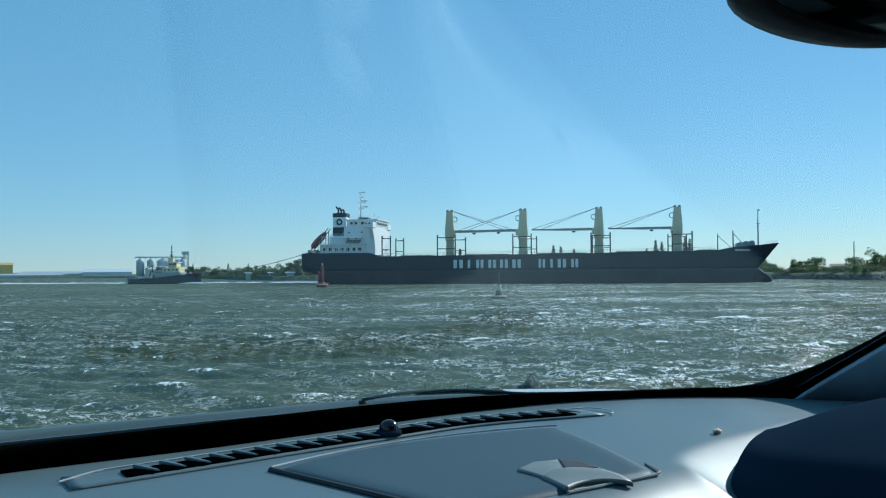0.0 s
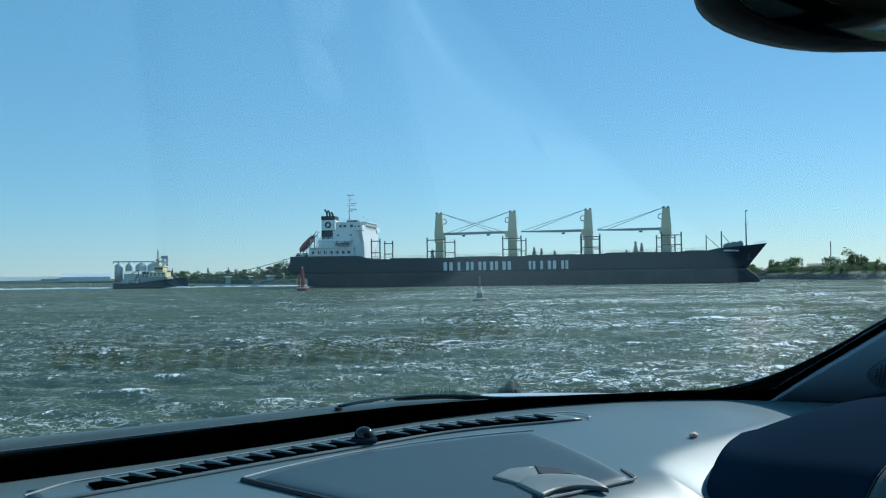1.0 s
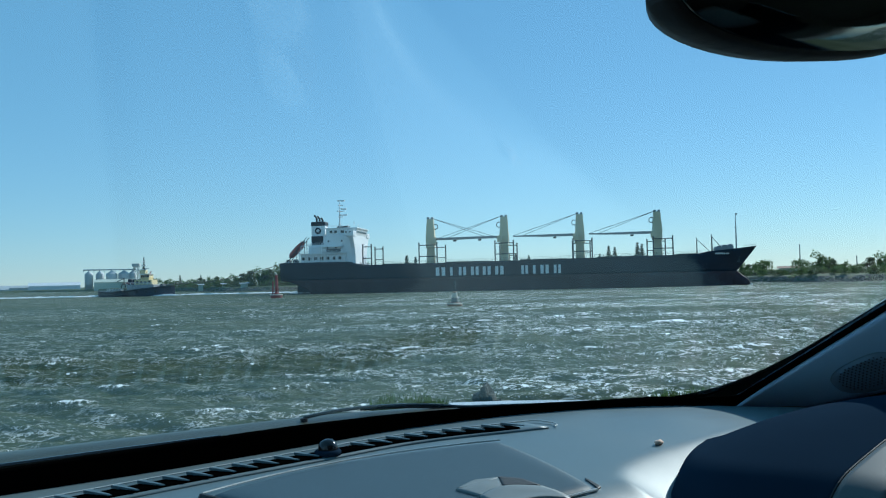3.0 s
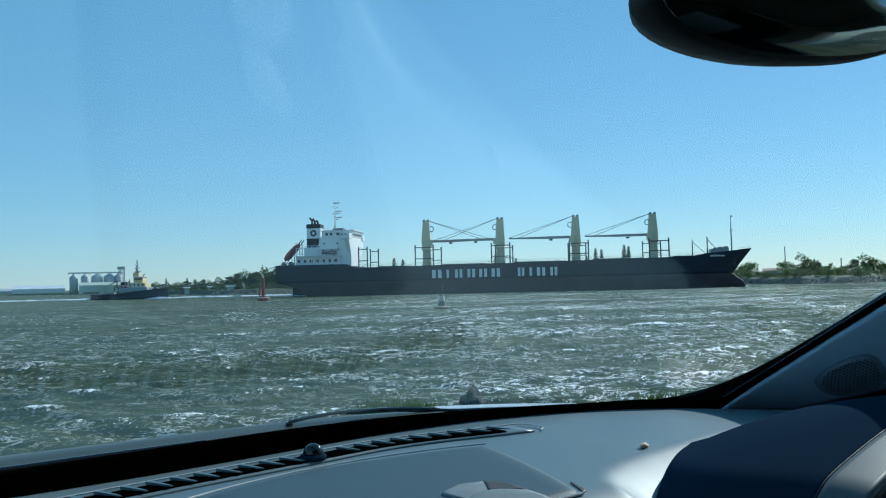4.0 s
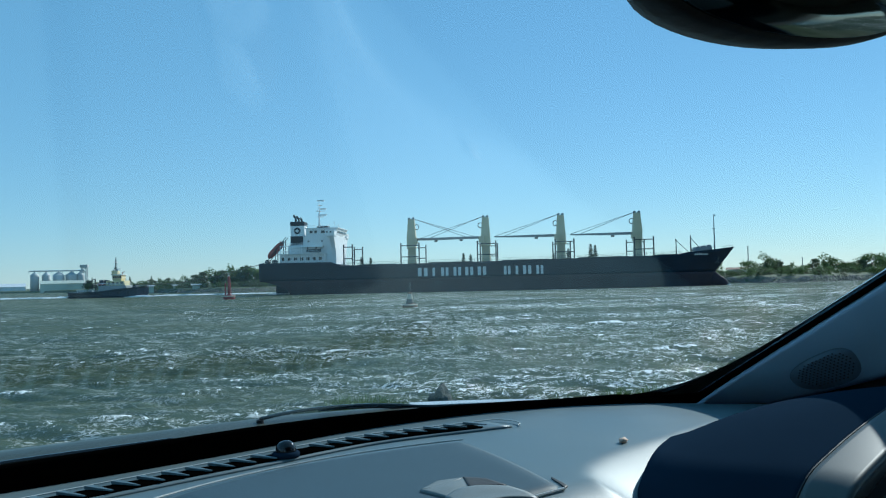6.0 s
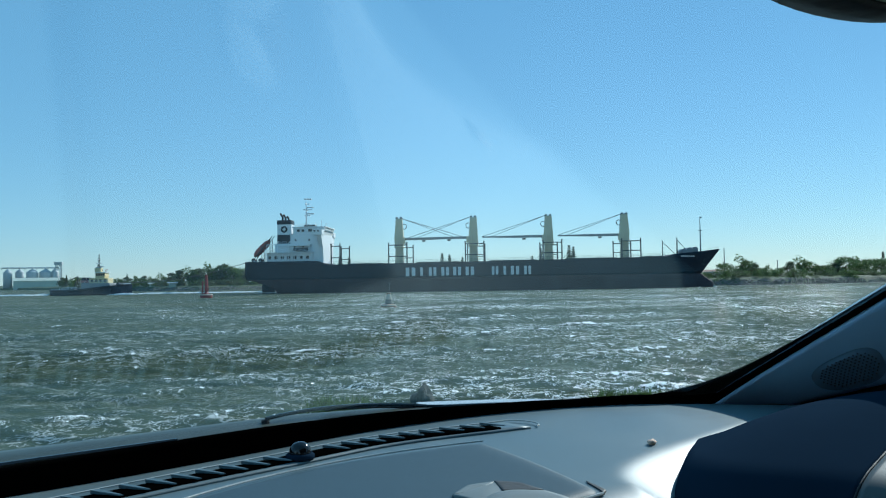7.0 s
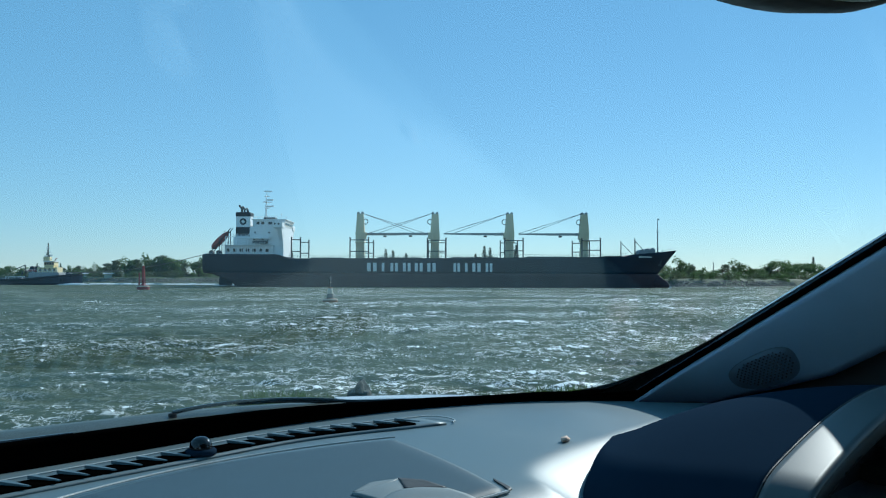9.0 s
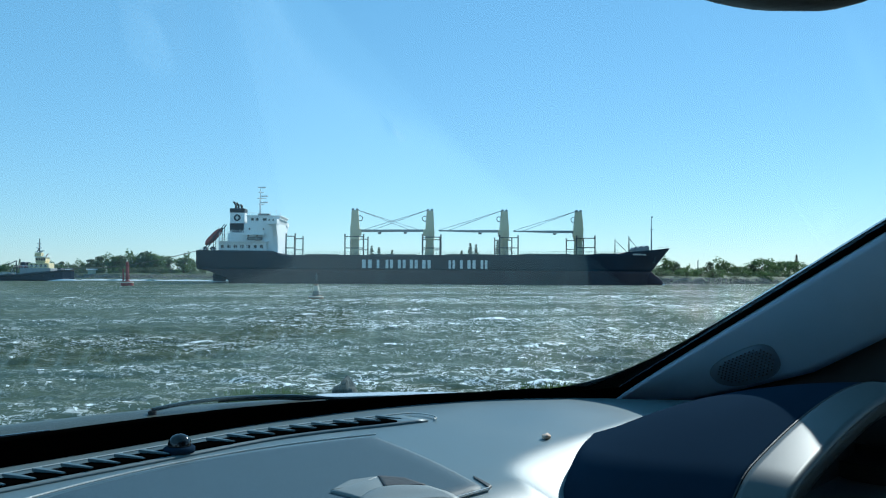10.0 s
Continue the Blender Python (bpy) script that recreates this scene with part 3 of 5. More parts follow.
def build_cranes(ship):
    for s, way in CRANES:
        d = hull_deck(s) - 0.6
        crane = part("deck_crane", turned([(1.75, d), (1.7, d + 2), (1.45, d + 6.3), (1.9, d + 6.5), (1.9, d + 7.1), (1.4, d + 7.2)], 20, (s, 13)), M["cream"], ship,
                     "cream-painted deck crane with a level jib")
        smooth(crane, 35)
        # tapered slewing tower with two cheeks
        zt, zb = 27.0, d + 7.1
        tower = loft([[(s - 1.55, 11.6, zb), (s + 1.55, 11.6, zb), (s + 1.55, 14.4, zb), (s - 1.55, 14.4, zb)],
                      [(s - 1.7, 11.5, zb + 3), (s + 1.7, 11.5, zb + 3), (s + 1.7, 14.5, zb + 3), (s - 1.7, 14.5, zb + 3)],
                      [(s - 1.15, 11.9, zt), (s + 1.15, 11.9, zt), (s + 1.15, 14.1, zt), (s - 1.15, 14.1, zt)]], closed=True)
        part("tower", tower, M["cream"], crane)
        for x in (-0.75, 0.75):
            part("top_sheave", rods([((s + x, 12.2, 27.2), (s + x, 13.8, 27.2), 0.55)], 12), M["steel"], crane)
        ring = bmesh.new()
        for k in range(16):
            a0, a1 = k * math.tau / 16, (k + 1) * math.tau / 16
            cx, cz = s + way * 1.9, 24.1
            rod(ring, (cx + 0.85 * math.cos(a0), 13, cz + 0.95 * math.sin(a0)), (cx + 0.85 * math.cos(a1), 13, cz + 0.95 * math.sin(a1)), 0.16, seg=6)
        part("cable_guide", ring, M["dark"], crane)
        part("cab", boxes((s + way * 1.6 - 0.9, s + way * 1.6 + 0.9, 9.9, 11.6, 17.6, 20.0), bevel=0.15), M["cream"], crane)
        part("cab_window", boxes((s + way * 2.5 - 0.03, s + way * 2.5 + 0.05, 10.1, 11.4, 18.6, 19.7)), M["glassdark"], crane)
        y = 13 + (1.2 if way > 0 else -1.2)
        tip = s + way * 24.3
        jib = loft([[(s + way * 1.2, y - 0.9, 19.1), (s + way * 1.2, y + 0.9, 19.1), (s + way * 1.2, y + 0.9, 20.0), (s + way * 1.2, y - 0.9, 20.0)],
                    [(s + way * 12, y - 0.7, 19.1), (s + way * 12, y + 0.7, 19.1), (s + way * 12, y + 0.7, 19.95), (s + way * 12, y - 0.7, 19.95)],
                    [(tip, y - 0.4, 19.4), (tip, y + 0.4, 19.4), (tip, y + 0.4, 19.8), (tip, y - 0.4, 19.8)]], closed=True)
        part("jib", jib, M["steel"], crane, "grey box jib")
        part("hook_block", boxes((s + way * 9 - 0.6, s + way * 9 + 0.6, y - 0.3, y + 0.3, 18.4, 19.0), bevel=0.1), M["dark"], crane)
        cab = []
        for e in (0, 3.6):
            cab.append(((s + way * 0.9, y, 27.2), (tip - way * e, y, 19.8), 0.085))
        part("topping_wires", rods(cab, 5), M["dark"], crane)
        part("ladder", rods([((s - way * 1.75, 12.6, d + 7.3), (s - way * 1.25, 12.6, 26.8), 0.07), ((s - way * 1.75, 13.4, d + 7.3), (s - way * 1.25, 13.4, 26.8), 0.07)], 5), M["cream"], crane)


def build_frames(ship):
    """Dark portal frames beside the cranes and before the house."""
    spans = [(s - 2.6, s + 4.0, y, 17.0) for s, _ in CRANES for y in (2.0, 24.0)] + [(-23.5, -20.3, 2.0, 17.0), (-24.0, -20.8, 24.0, 17.0)]
    for a, b, y, top in spans:
        d = hull_deck(a) - 0.6
        f = part("portal_frame", rods([((a, y, d), (a, y, top + 0.5), 0.24), ((b, y, d), (b, y, top + 0.5), 0.24),
                                       ((a, y, top - 0.2), (b, y, top - 0.2), 0.17), ((a, y, d + 3.1), (b, y, d + 3.1), 0.17)], 8), M["dark"], ship)
        for p in (a, b):
            part("post_cap", rods([((p, y, top + 0.5), (p, y, top + 0.75), 0.32)], 8), M["dark"], f)


def build_house(ship):
    house = part("deckhouse", boxes((-47.6, -30.6, 3.2, 22.8, 11.0, 14.7), bevel=0.08), M["white"], ship, "white steel accommodation block with streaked paint")
    part("main_block", boxes((-39.0, -26.8, 4.2, 21.8, 10.6, 21.3), bevel=0.08), M["white"], house, "plain white house front and sides")
    part("aft_block", boxes((-45.0, -39.004, 5.0, 21.0, 14.704, 17.9), bevel=0.08), M["white"], house)
    # boat deck with its rail
    part("deck_edge", boxes((-48.0, -30.0, 1.9, 24.1, 14.704, 14.95)), M["white"], house)
    for x0, x1, z, y in ((-48.0, -30.0, 14.95, 2.0), (-45.0, -39.2, 17.9, 5.1), (-38.8, -31.0, 24.3, 5.0)):
        items = []
        n = max(4, int((x1 - x0) / 1.6))
        for k in range(n):
            xa, xb = x0 + (x1 - x0) * k / n, x0 + (x1 - x0) * (k + 1) / n
            items += [((xa, y, z + h), (xb, y, z + h), 0.04) for h in (0.5, 1.0)] + [((xa, y, z), (xa, y, z + 1.05), 0.045)]
        part("rail", rods(items, 4), M["white"], house)
    for k in range(9):
        part("deck_stanchion", rods([((-47.6 + 2.1 * k, 2.1, 11.2), (-47.6 + 2.1 * k, 2.1, 14.7), 0.11)], 6), M["white"], house)
    for k in range(7):
        part("shelter_window", boxes((-46.9 + 2.3 * k, -45.7 + 2.3 * k, 3.14, 3.22, 12.4, 13.6)), M["glassdark"], house)
    # wheelhouse, wings out to the ship's side on tapered brackets
    wheel = loft([[(-38.0, 4.6, 21.304), (-26.9, 4.6, 21.304), (-26.9, 21.4, 21.304), (-38.0, 21.4, 21.304)],
                  [(-38.0, 4.6, 24.0), (-26.2, 4.6, 24.0), (-26.2, 21.4, 24.0), (-38.0, 21.4, 24.0)]], closed=True)
    wh = part("wheelhouse", wheel, M["white"], house)
    for s, y0, y1 in ((1, 4.2, 0.2), (-1, 21.8, 25.8)):
        part("bridge_wing", boxes((-30.0, -26.5, min(y0, y1), max(y0, y1), 21.0, 22.9), bevel=0.08), M["white"], house)
        part("wing_bracket", loft([[(x, y0, 13.5), (x, y0, 21.0), (x, y1 + 0.3 * s, 21.0), (x, y1 + 1.6 * s, 19.2), (x, y0 - 0.7 * s, 16.6)]
                                   for x in (-28.3, -26.82)], closed=True), M["white"], house)
    for x0, x1 in ((-36.6, -35.6), (-34.9, -33.9), (-32.4, -31.0)):
        part("window", boxes((x0, x1, 4.54, 4.62, 22.4, 23.3)), M["glassdark"], wh)
    for k in range(9):
        part("window", boxes((-26.62, -26.42, 5.6 + 1.68 * k, 6.9 + 1.68 * k, 22.5, 23.4)), M["glassdark"], wh)
    part("wheelhouse_roof", boxes((-38.4, -25.9, 4.2, 21.8, 24.004, 24.3)), M["white"], house)
    part("deck_locker", boxes((-35.0, -31.0, 9, 13, 24.3, 25.3), bevel=0.05), M["dark"], house)
    for z, xs in ((19.4, (-37.0, -32.0)), (17.0, (-37.4, -34.2)), (22.4, (-29.2, -27.8))):
        for x in xs:
            y = 4.2 if z < 21 else 0.2
            part("porthole", rods([((x, y - 0.04, z), (x, y + 0.1, z), 0.34)], 10), M["glassdark"], house)
    part("upper_boat_deck", boxes((-44.0, -31.4, 2.6, 4.2, 17.2, 17.36)), M["white"], house)
    for x in (-43.6, -39.4, -35.4, -31.8):
        part("davit", rods([((x, 2.9, 14.9), (x, 2.9, 18.2), 0.14), ((x, 2.9, 18.2), (x + 0.9, 2.2, 18.9), 0.12)], 6), M["white"], house)
    part("stair", loft([[(-34.0, 3.4, 14.8), (-34.0, 4.0, 14.8)], [(-31.5, 3.4, 17.7), (-31.5, 4.0, 17.7)], [(-31.1, 3.4, 17.7), (-31.1, 4.0, 17.7)], [(-33.6, 3.4, 14.8), (-33.6, 4.0, 14.8)]]), M["steel"], house)
    part("rescue_boat", boxes((-37.5, -32.2, 2.0, 3.9, 15.4, 16.4), bevel=0.35), M["dark"], house, "dark covered rescue boat on its cradle")
    # funnel
    f = part("funnel", boxes((-45.6, -40.2, 10.6, 15.4, 14.6, 26.0), bevel=0.35), M["white"], ship, "white and navy funnel with a plain round emblem")
    part("funnel_band", boxes((-45.64, -40.16, 10.56, 15.44, 18.2, 22.0), bevel=0.35), M["hull"], f)
    part("funnel_top", boxes((-45.7, -40.1, 10.5, 15.5, 25.6, 27.3), bevel=0.35), M["hull"], f)
    part("emblem", rods([((-42.9, 10.60, 23.8), (-42.9, 10.5, 23.8), 1.25)], 20), M["hull"], f)
    part("emblem_centre", rods([((-42.9, 10.52, 23.8), (-42.9, 10.44, 23.8), 0.75)], 4), M["letter"], f)
    for x, y, h, lean in ((-43.8, 12.2, 2.7, -0.9), (-43.1, 13.6, 2.4, -0.8), (-41.8, 13, 1.7, -0.5)):
        part("exhaust_pipe", rods([((x, y, 27.2), (x, y, 27.2 + h * 0.6), 0.42), ((x, y, 27.2 + h * 0.55), (x + lean, y, 27.2 + h), 0.42, 0.36)], 10), M["dark"], f)
    # radar mast
    mast = part("radar_mast", rods([((-35.0, 13, 24.2), (-35.0, 13, 30.5), 0.36, 0.26), ((-35.0, 13, 30.4), (-35.0, 13, 34.6), 0.2, 0.12), ((-35.8, 13, 24.2), (-35.0, 13, 28.0), 0.12)], 8), M["white"], ship)
    for z, w in ((29.0, 1.6), (31.2, 2.3), (33.4, 1.3)):
        part("yard", rods([((-35.0 - w * 0.5, 13, z), (-35.0 + w, 13, z), 0.17), ((-35, 13 - w, z), (-35, 13 + w, z), 0.15)], 6), M["white"], mast)
    for z, x, w in ((29.4, -33.6, 1.5), (31.7, -33.5, 1.2), (34.9, -34.4, 1.4)):
        part("radar_scanner", boxes((x - w, x + w, 12.8, 13.2, z, z + 0.55), bevel=0.08), M["white"], mast)
    for x, z, h in ((-28.4, 24.3, 2.6), (-30.6, 24.3, 1.6), (-26.8, 24.3, 1.4)):
        part("aerial", rods([((x, 9, z), (x, 9, z + h), 0.07), ((x, 9, z + h * 0.7), (x, 9, z + h * 0.8), 0.3)], 6), M["white"], house)
    # free-fall lifeboat on its ramp
    q = Vector((0.71, 0, 0.70))
    ramp = part("lifeboat_ramp", rods([((-55.0, y, 11.6), (-47.0, y, 21.4), 0.16) for y in (9.2, 12.2)] + [((-47.9, y, 11.2), (-47.9, y, 20.3), 0.16) for y in (9.2, 12.2)]
                                      + [((-51.0, y, 11.2), (-51.0, y, 17.5), 0.14) for y in (9.2, 12.2)] + [((-49.5, 9.2, 20), (-49.5, 12.2, 20), 0.12), ((-53.5, 9.2, 14.4), (-53.5, 12.2, 14.4), 0.12)], 6), M["dark"], ship)
    c, rings = Vector((-51.2, 10.7, 16.6)), []
    side, up = Vector((0, 1, 0)), Vector((-0.70, 0, 0.71))
    for k in range(11):
        u = -1 + 2 * k / 10
        r = 1.4 * max(1 - abs(u) ** 3.2, 0.02) ** 0.5
        rings.append([tuple(c + q * (u * 4.2) + side * (r * math.cos(a)) + up * (r * 0.95 * math.sin(a) + 0.2)) for a in np.linspace(0, math.tau, 13)[:-1]])
    smooth(part("lifeboat", loft(rings, closed=True), M["orange"], ramp, "dull orange enclosed free-fall lifeboat"), 50)
    part("aft_frame", rods([((-47.9, 5, 11.2), (-47.9, 5, 17.9), 0.14), ((-47.9, 5, 17.9), (-44, 5, 17.9), 0.14), ((-47.9, 5, 16), (-44, 5, 16), 0.1)], 6), M["white"], ship)
    rl = []
    for k in range(10):
        xa, xb = -55 + 2.6 * k, -55 + 2.6 * (k + 1)
        ya, yb = 13 - hull_half(xa, 11.5) + 0.3, 13 - hull_half(xb, 11.5) + 0.3
        rl += [((xa, ya, 11.4 + h), (xb, yb, 11.4 + h), 0.04) for h in (0.5, 1.0)] + [((xa, ya, 11.2), (xa, ya, 12.5), 0.045)]
    part("poop_rail", rods(rl, 4), M["white"], ship)
    for x in (-53.2, -50.6, -45.5):
        part("mooring_winch", rods([((x, 5.5, 12.3), (x, 8.2, 12.3), 0.75)], 12), M["dark"], ship)


def build_foredeck(ship):
    part("signal_post", rods([((96.5, 13, 11), (96.5, 13, 17.2), 0.22, 0.15), ((96.5, 13, 16.6), (101.0, 13, 12.2), 0.1)], 6), M["dark"], ship)
    part("signal_post", rods([((101.7, 13, 11), (101.7, 13, 18.2), 0.28, 0.18), ((101.7, 13, 17.4), (105.6, 13, 12.8), 0.12)], 6), M["dark"], ship)
    part("foremast", rods([((110.1, 13, 12.8), (110.1, 13, 20.5), 0.28, 0.2), ((110.1, 13, 20.4), (110.1, 13, 25.6), 0.17, 0.1), ((109.5, 13, 20.6), (110.8, 13, 20.6), 0.12),
                            ((110.1, 13, 25.3), (110.7, 13, 25.3), 0.25)], 7), M["steel"], ship)
    for x, r, z in ((103.6, 1.0, 13.0), (105.6, 1.1, 13.3), (107.6, 1.0, 13.6)):
        w = part("windlass", rods([((x, 10.2, z), (x, 15.8, z), r)], 14), M["steel"], ship)
        part("winch_bed", boxes((x - 1.1, x + 1.1, 10.6, 15.4, z - 1.6, z - 0.4), bevel=0.1), M["steel"], w)
    items = []
    for k in range(5):
        a, b = 112 + k, 113 + k
        ya, yb = 13 - hull_half(a, 13.4) + 0.1, 13 - hull_half(min(b, 116.6), 13.5) + 0.1
        items += [((a, ya, hull_deck(a) + h), (min(b, 116.6), yb, hull_deck(b) + h), 0.06) for h in (0.0, 0.6)]
    part("bow_rail", rods(items, 5), M["steel"], ship)
    part("anchor", rods([((109.8, 8.6, 8.2), (110.3, 8.3, 10.2), 0.22), ((109.2, 8.4, 8.3), (110.5, 8.6, 7.9), 0.28)], 7), M["dark"], ship)
    part("bow_wave", sheet(lambda u, v: (109 + 6 * u, 13 - hull_half(109 + 6 * u, 1) - 0.8 * v - 0.2, 0.10 + 0.28 * math.sin(3.1 * v) * (0.4 + 0.6 * u) + 0.2 * noise.noise(Vector((9 * u, 3 * v, 1)))), 24, 6, 0.08), M["foam"], ship)
    part("stern_wash", sheet(lambda u, v: (-53 + 10 * u, 6 + 8 * v, 0.1 + 0.45 * math.sin(3.1 * u) * abs(noise.noise(Vector((4 * u, 5 * v, 2)))) + 0.2), 24, 12, 0.08), M["foam"], ship)


# ---------------------------------------------------------------- tug, buoys
TUG0, TUG_V, TUG_H = (-124.5, 365.0, 0.0), 3.45, -9.0


def build_tug():
    tug = thing("tug", pose(*TUG0, 0, 0, TUG_H), "navy harbour tug with buff wheelhouse and tall mast", "tug")
    st = [(-16, 4.0, 2.5), (-15, 4.6, 2.4), (-10, 5.0, 2.3), (-3, 5.1, 2.6), (2, 5.1, 3.2), (9, 4.6, 3.9), (13, 3.0, 4.3), (15.5, 1.2, 4.5), (16.4, 0.1, 4.6)]
    secs = []
    for s, hb, d in st:
        lo = hb * (0.8 if s < 9 else 0.55)
        secs.append([(s - (0.6 if s > 9 else 0), -lo, -1), (s, -hb, 0.6), (s, -hb * 1.03, d), (s, hb * 1.03, d), (s, hb, 0.6), (s - (0.6 if s > 9 else 0), lo, -1)])
    part("hull", loft(secs, closed=True), M["tughull"], tug)
    part("fender", rods([((a[0], -a[1] * 1.06, a[2] - 0.5), (b[0], -b[1] * 1.06, b[2] - 0.5), 0.28) for a, b in zip(st, st[1:])], 6), M["black"], tug)
    part("bulwark_cap", rods([((a[0], -a[1] * 1.0, a[2] + 0.35), (b[0], -b[1] * 1.0, b[2] + 0.35), 0.1) for a, b in zip(st, st[1:])], 5), M["steel"], tug)
    h = part("deckhouse", boxes((-3.5, 8.5, -3.4, 3.4, 1.4, 5.0), bevel=0.15), M["tuggrey"], tug, "pale grey deckhouse of the tug")
    part("upper_house", boxes((-0.5, 7.4, -2.7, 2.7, 5.004, 7.0), bevel=0.15), M["tugcream"], h)
    for x in (0.4, 2.2, 4.0, 5.8):
        part("house_window", boxes((x, x + 0.9, -2.76, -2.66, 5.6, 6.5)), M["glassdark"], h)
    for x in (-4.0, -1.4, 1.2, 3.8, 6.4):
        part("tyre_fender", turned([(0.35, -0.15), (0.55, -0.1), (0.55, 0.1), (0.35, 0.15)], 12), M["black"], tug).matrix_local = pose(x * 1.6, -5.35, 2.0, 90)
    part("fire_monitor", rods([((6.0, -1.2, 9.6), (6.0, -1.2, 10.4), 0.18), ((6.0, -1.2, 10.3), (7.0, -1.4, 10.8), 0.14, 0.1)], 8), M["red"], tug)
    part("fire_monitor", rods([((2.0, -1.2, 9.6), (2.0, -1.2, 10.6), 0.18), ((2.0, -1.2, 10.5), (1.2, -1.4, 11.0), 0.14, 0.1)], 8), M["tugcream"], tug)
    part("mast_house", boxes((1.2, 3.8, -1.1, 1.1, 9.6, 11.2), bevel=0.1), M["tugcream"], tug)
    part("hook_frame", rods([((-7.2, y, 2.2), (-6.4, y, 5.6), 0.22) for y in (-1.6, 1.6)] + [((-6.4, -1.6, 5.6), (-6.4, 1.6, 5.6), 0.22)], 6), M["dark"], tug)
    part("deck_crane", rods([((-5.2, -2.4, 4.8), (-5.2, -2.4, 8.0), 0.24), ((-5.2, -2.4, 7.9), (-8.6, -2.2, 6.4), 0.18)], 7), M["dark"], tug)
    w = part("wheelhouse", loft([[(2.2, -1.9, 6.9), (5.6, -1.9, 6.9), (5.6, 1.9, 6.9), (2.2, 1.9, 6.9)], [(1.9, -2.1, 8.0), (6.0, -2.1, 8.0), (6.0, 2.1, 8.0), (1.9, 2.1, 8.0)],
                                 [(2.0, -2.0, 9.3), (5.8, -2.0, 9.3), (5.8, 2.0, 9.3), (2.0, 2.0, 9.3)]], closed=True), M["tugcream"], h, "buff wheelhouse with windows all round")
    for k in range(4):
        part("window", boxes((2.2 + 0.95 * k, 2.95 + 0.95 * k, -2.2, -1.98, 8.05, 9.0)), M["glassdark"], w)
    part("roof", boxes((1.6, 6.4, -2.4, 2.4, 9.304, 9.6)), M["white"], w)
    m = part("mast", rods([((2.6, 0, 10.0), (2.6, 0, 16.9), 0.42, 0.2), ((1.2, 0, 10.0), (2.6, 0, 13.5), 0.18), ((4.0, 0, 10.0), (2.6, 0, 12.5), 0.18)], 6), M["buoygrey"], tug)
    for z, l in ((11.6, 1.5), (13.2, 1.2), (14.8, 0.8)):
        part("yard", rods([((2.6 - l, 0, z), (2.6 + l, 0, z), 0.2), ((2.6, -l, z), (2.6, l, z), 0.12)], 5), M["white"], m)
    part("radar_scanner", boxes((3.2, 5.0, -0.2, 0.2, 11.8, 12.1)), M["white"], m)
    for y in (-2.2, 2.2):
        part("funnel", boxes((-3.4, -1.6, y - 0.6, y + 0.6, 4.9, 7.4), bevel=0.2), M["tughull"], tug)
    for x0, x1, z in ((-3.8, 7.8, 4.95), (-12.5, -5.0, 2.3)):
        part("rail", rods([((x0, -3.3, z + k), (x1, -3.3, z + k), 0.07) for k in (0.5, 1.0)] + [((x0 + (x1 - x0) * j / 6, -3.3, z), (x0 + (x1 - x0) * j / 6, -3.3, z + 1.0), 0.07) for j in range(7)], 4), M["white"], tug)
    for x in (-3.2, -0.6, 2.0, 4.6, 7.0):
        part("porthole", rods([((x, -3.3, 4.2), (x, -3.15, 4.2), 0.3)], 10), M["letter"], h)
    part("rescue_boat", boxes((-4.2, -1.0, -3.0, -1.4, 5.2, 6.2), bevel=0.3), M["orange"], tug, "small orange rescue boat")
    part("towing_winch", rods([((11, -1.4, 4.4), (11, 1.4, 4.4), 0.8)], 10), M["dark"], tug)
    part("stern_winch", rods([((-8, -1.2, 2.4), (-8, 1.2, 2.4), 0.8)], 10), M["steel"], tug)
    part("aft_rail", rods([((-15 + 2 * k, -4.7, 1.5), (-15 + 2 * k, -4.7, 2.8), 0.06) for k in range(5)] + [((-15, -4.7, 2.75), (-7, -4.7, 2.75), 0.06)], 4), M["steel"], tug)
    # foam that the tug pushes and trails
    def wash(u, v):
        x = -16 - 190 * u
        y = -4 - 3 * u + (v - 0.5) * (3.5 + 5 * u) + 1.2 * noise.noise(Vector((x * 0.12, v * 2, 0)))
        return (x, y, 0.3 + 0.75 * (0.35 + abs(noise.noise(Vector((x * 0.35, v * 5, 3))))) * math.sin(math.pi * v) * (1 - 0.4 * u))
    part("wake", sheet(wash, 240, 8, 0.05), M["foam"], tug)
    part("bow_wave", sheet(lambda u, v: (9 + 12 * u, -5.2 + 4.4 * u - 1.8 * v - 0.3, 0.1 + 0.7 * math.sin(3.1 * v) * math.sin(3.1 * u) + 0.1 * noise.noise(Vector((5 * u, 3 * v, 0)))), 16, 6, 0.06), M["foam"], tug)
    part("side_wash", sheet(lambda u, v: (20 + 60 * u, -3 + 6 * v * (0.5 + noise.noise(Vector((12 * u, 0, 5)))), 0.3 + (0.3 + 0.5 * abs(noise.noise(Vector((14 * u, 3 * v, 1))))) * math.sin(math.pi * v)), 80, 5, 0.05), M["foam"], tug)
    return tug


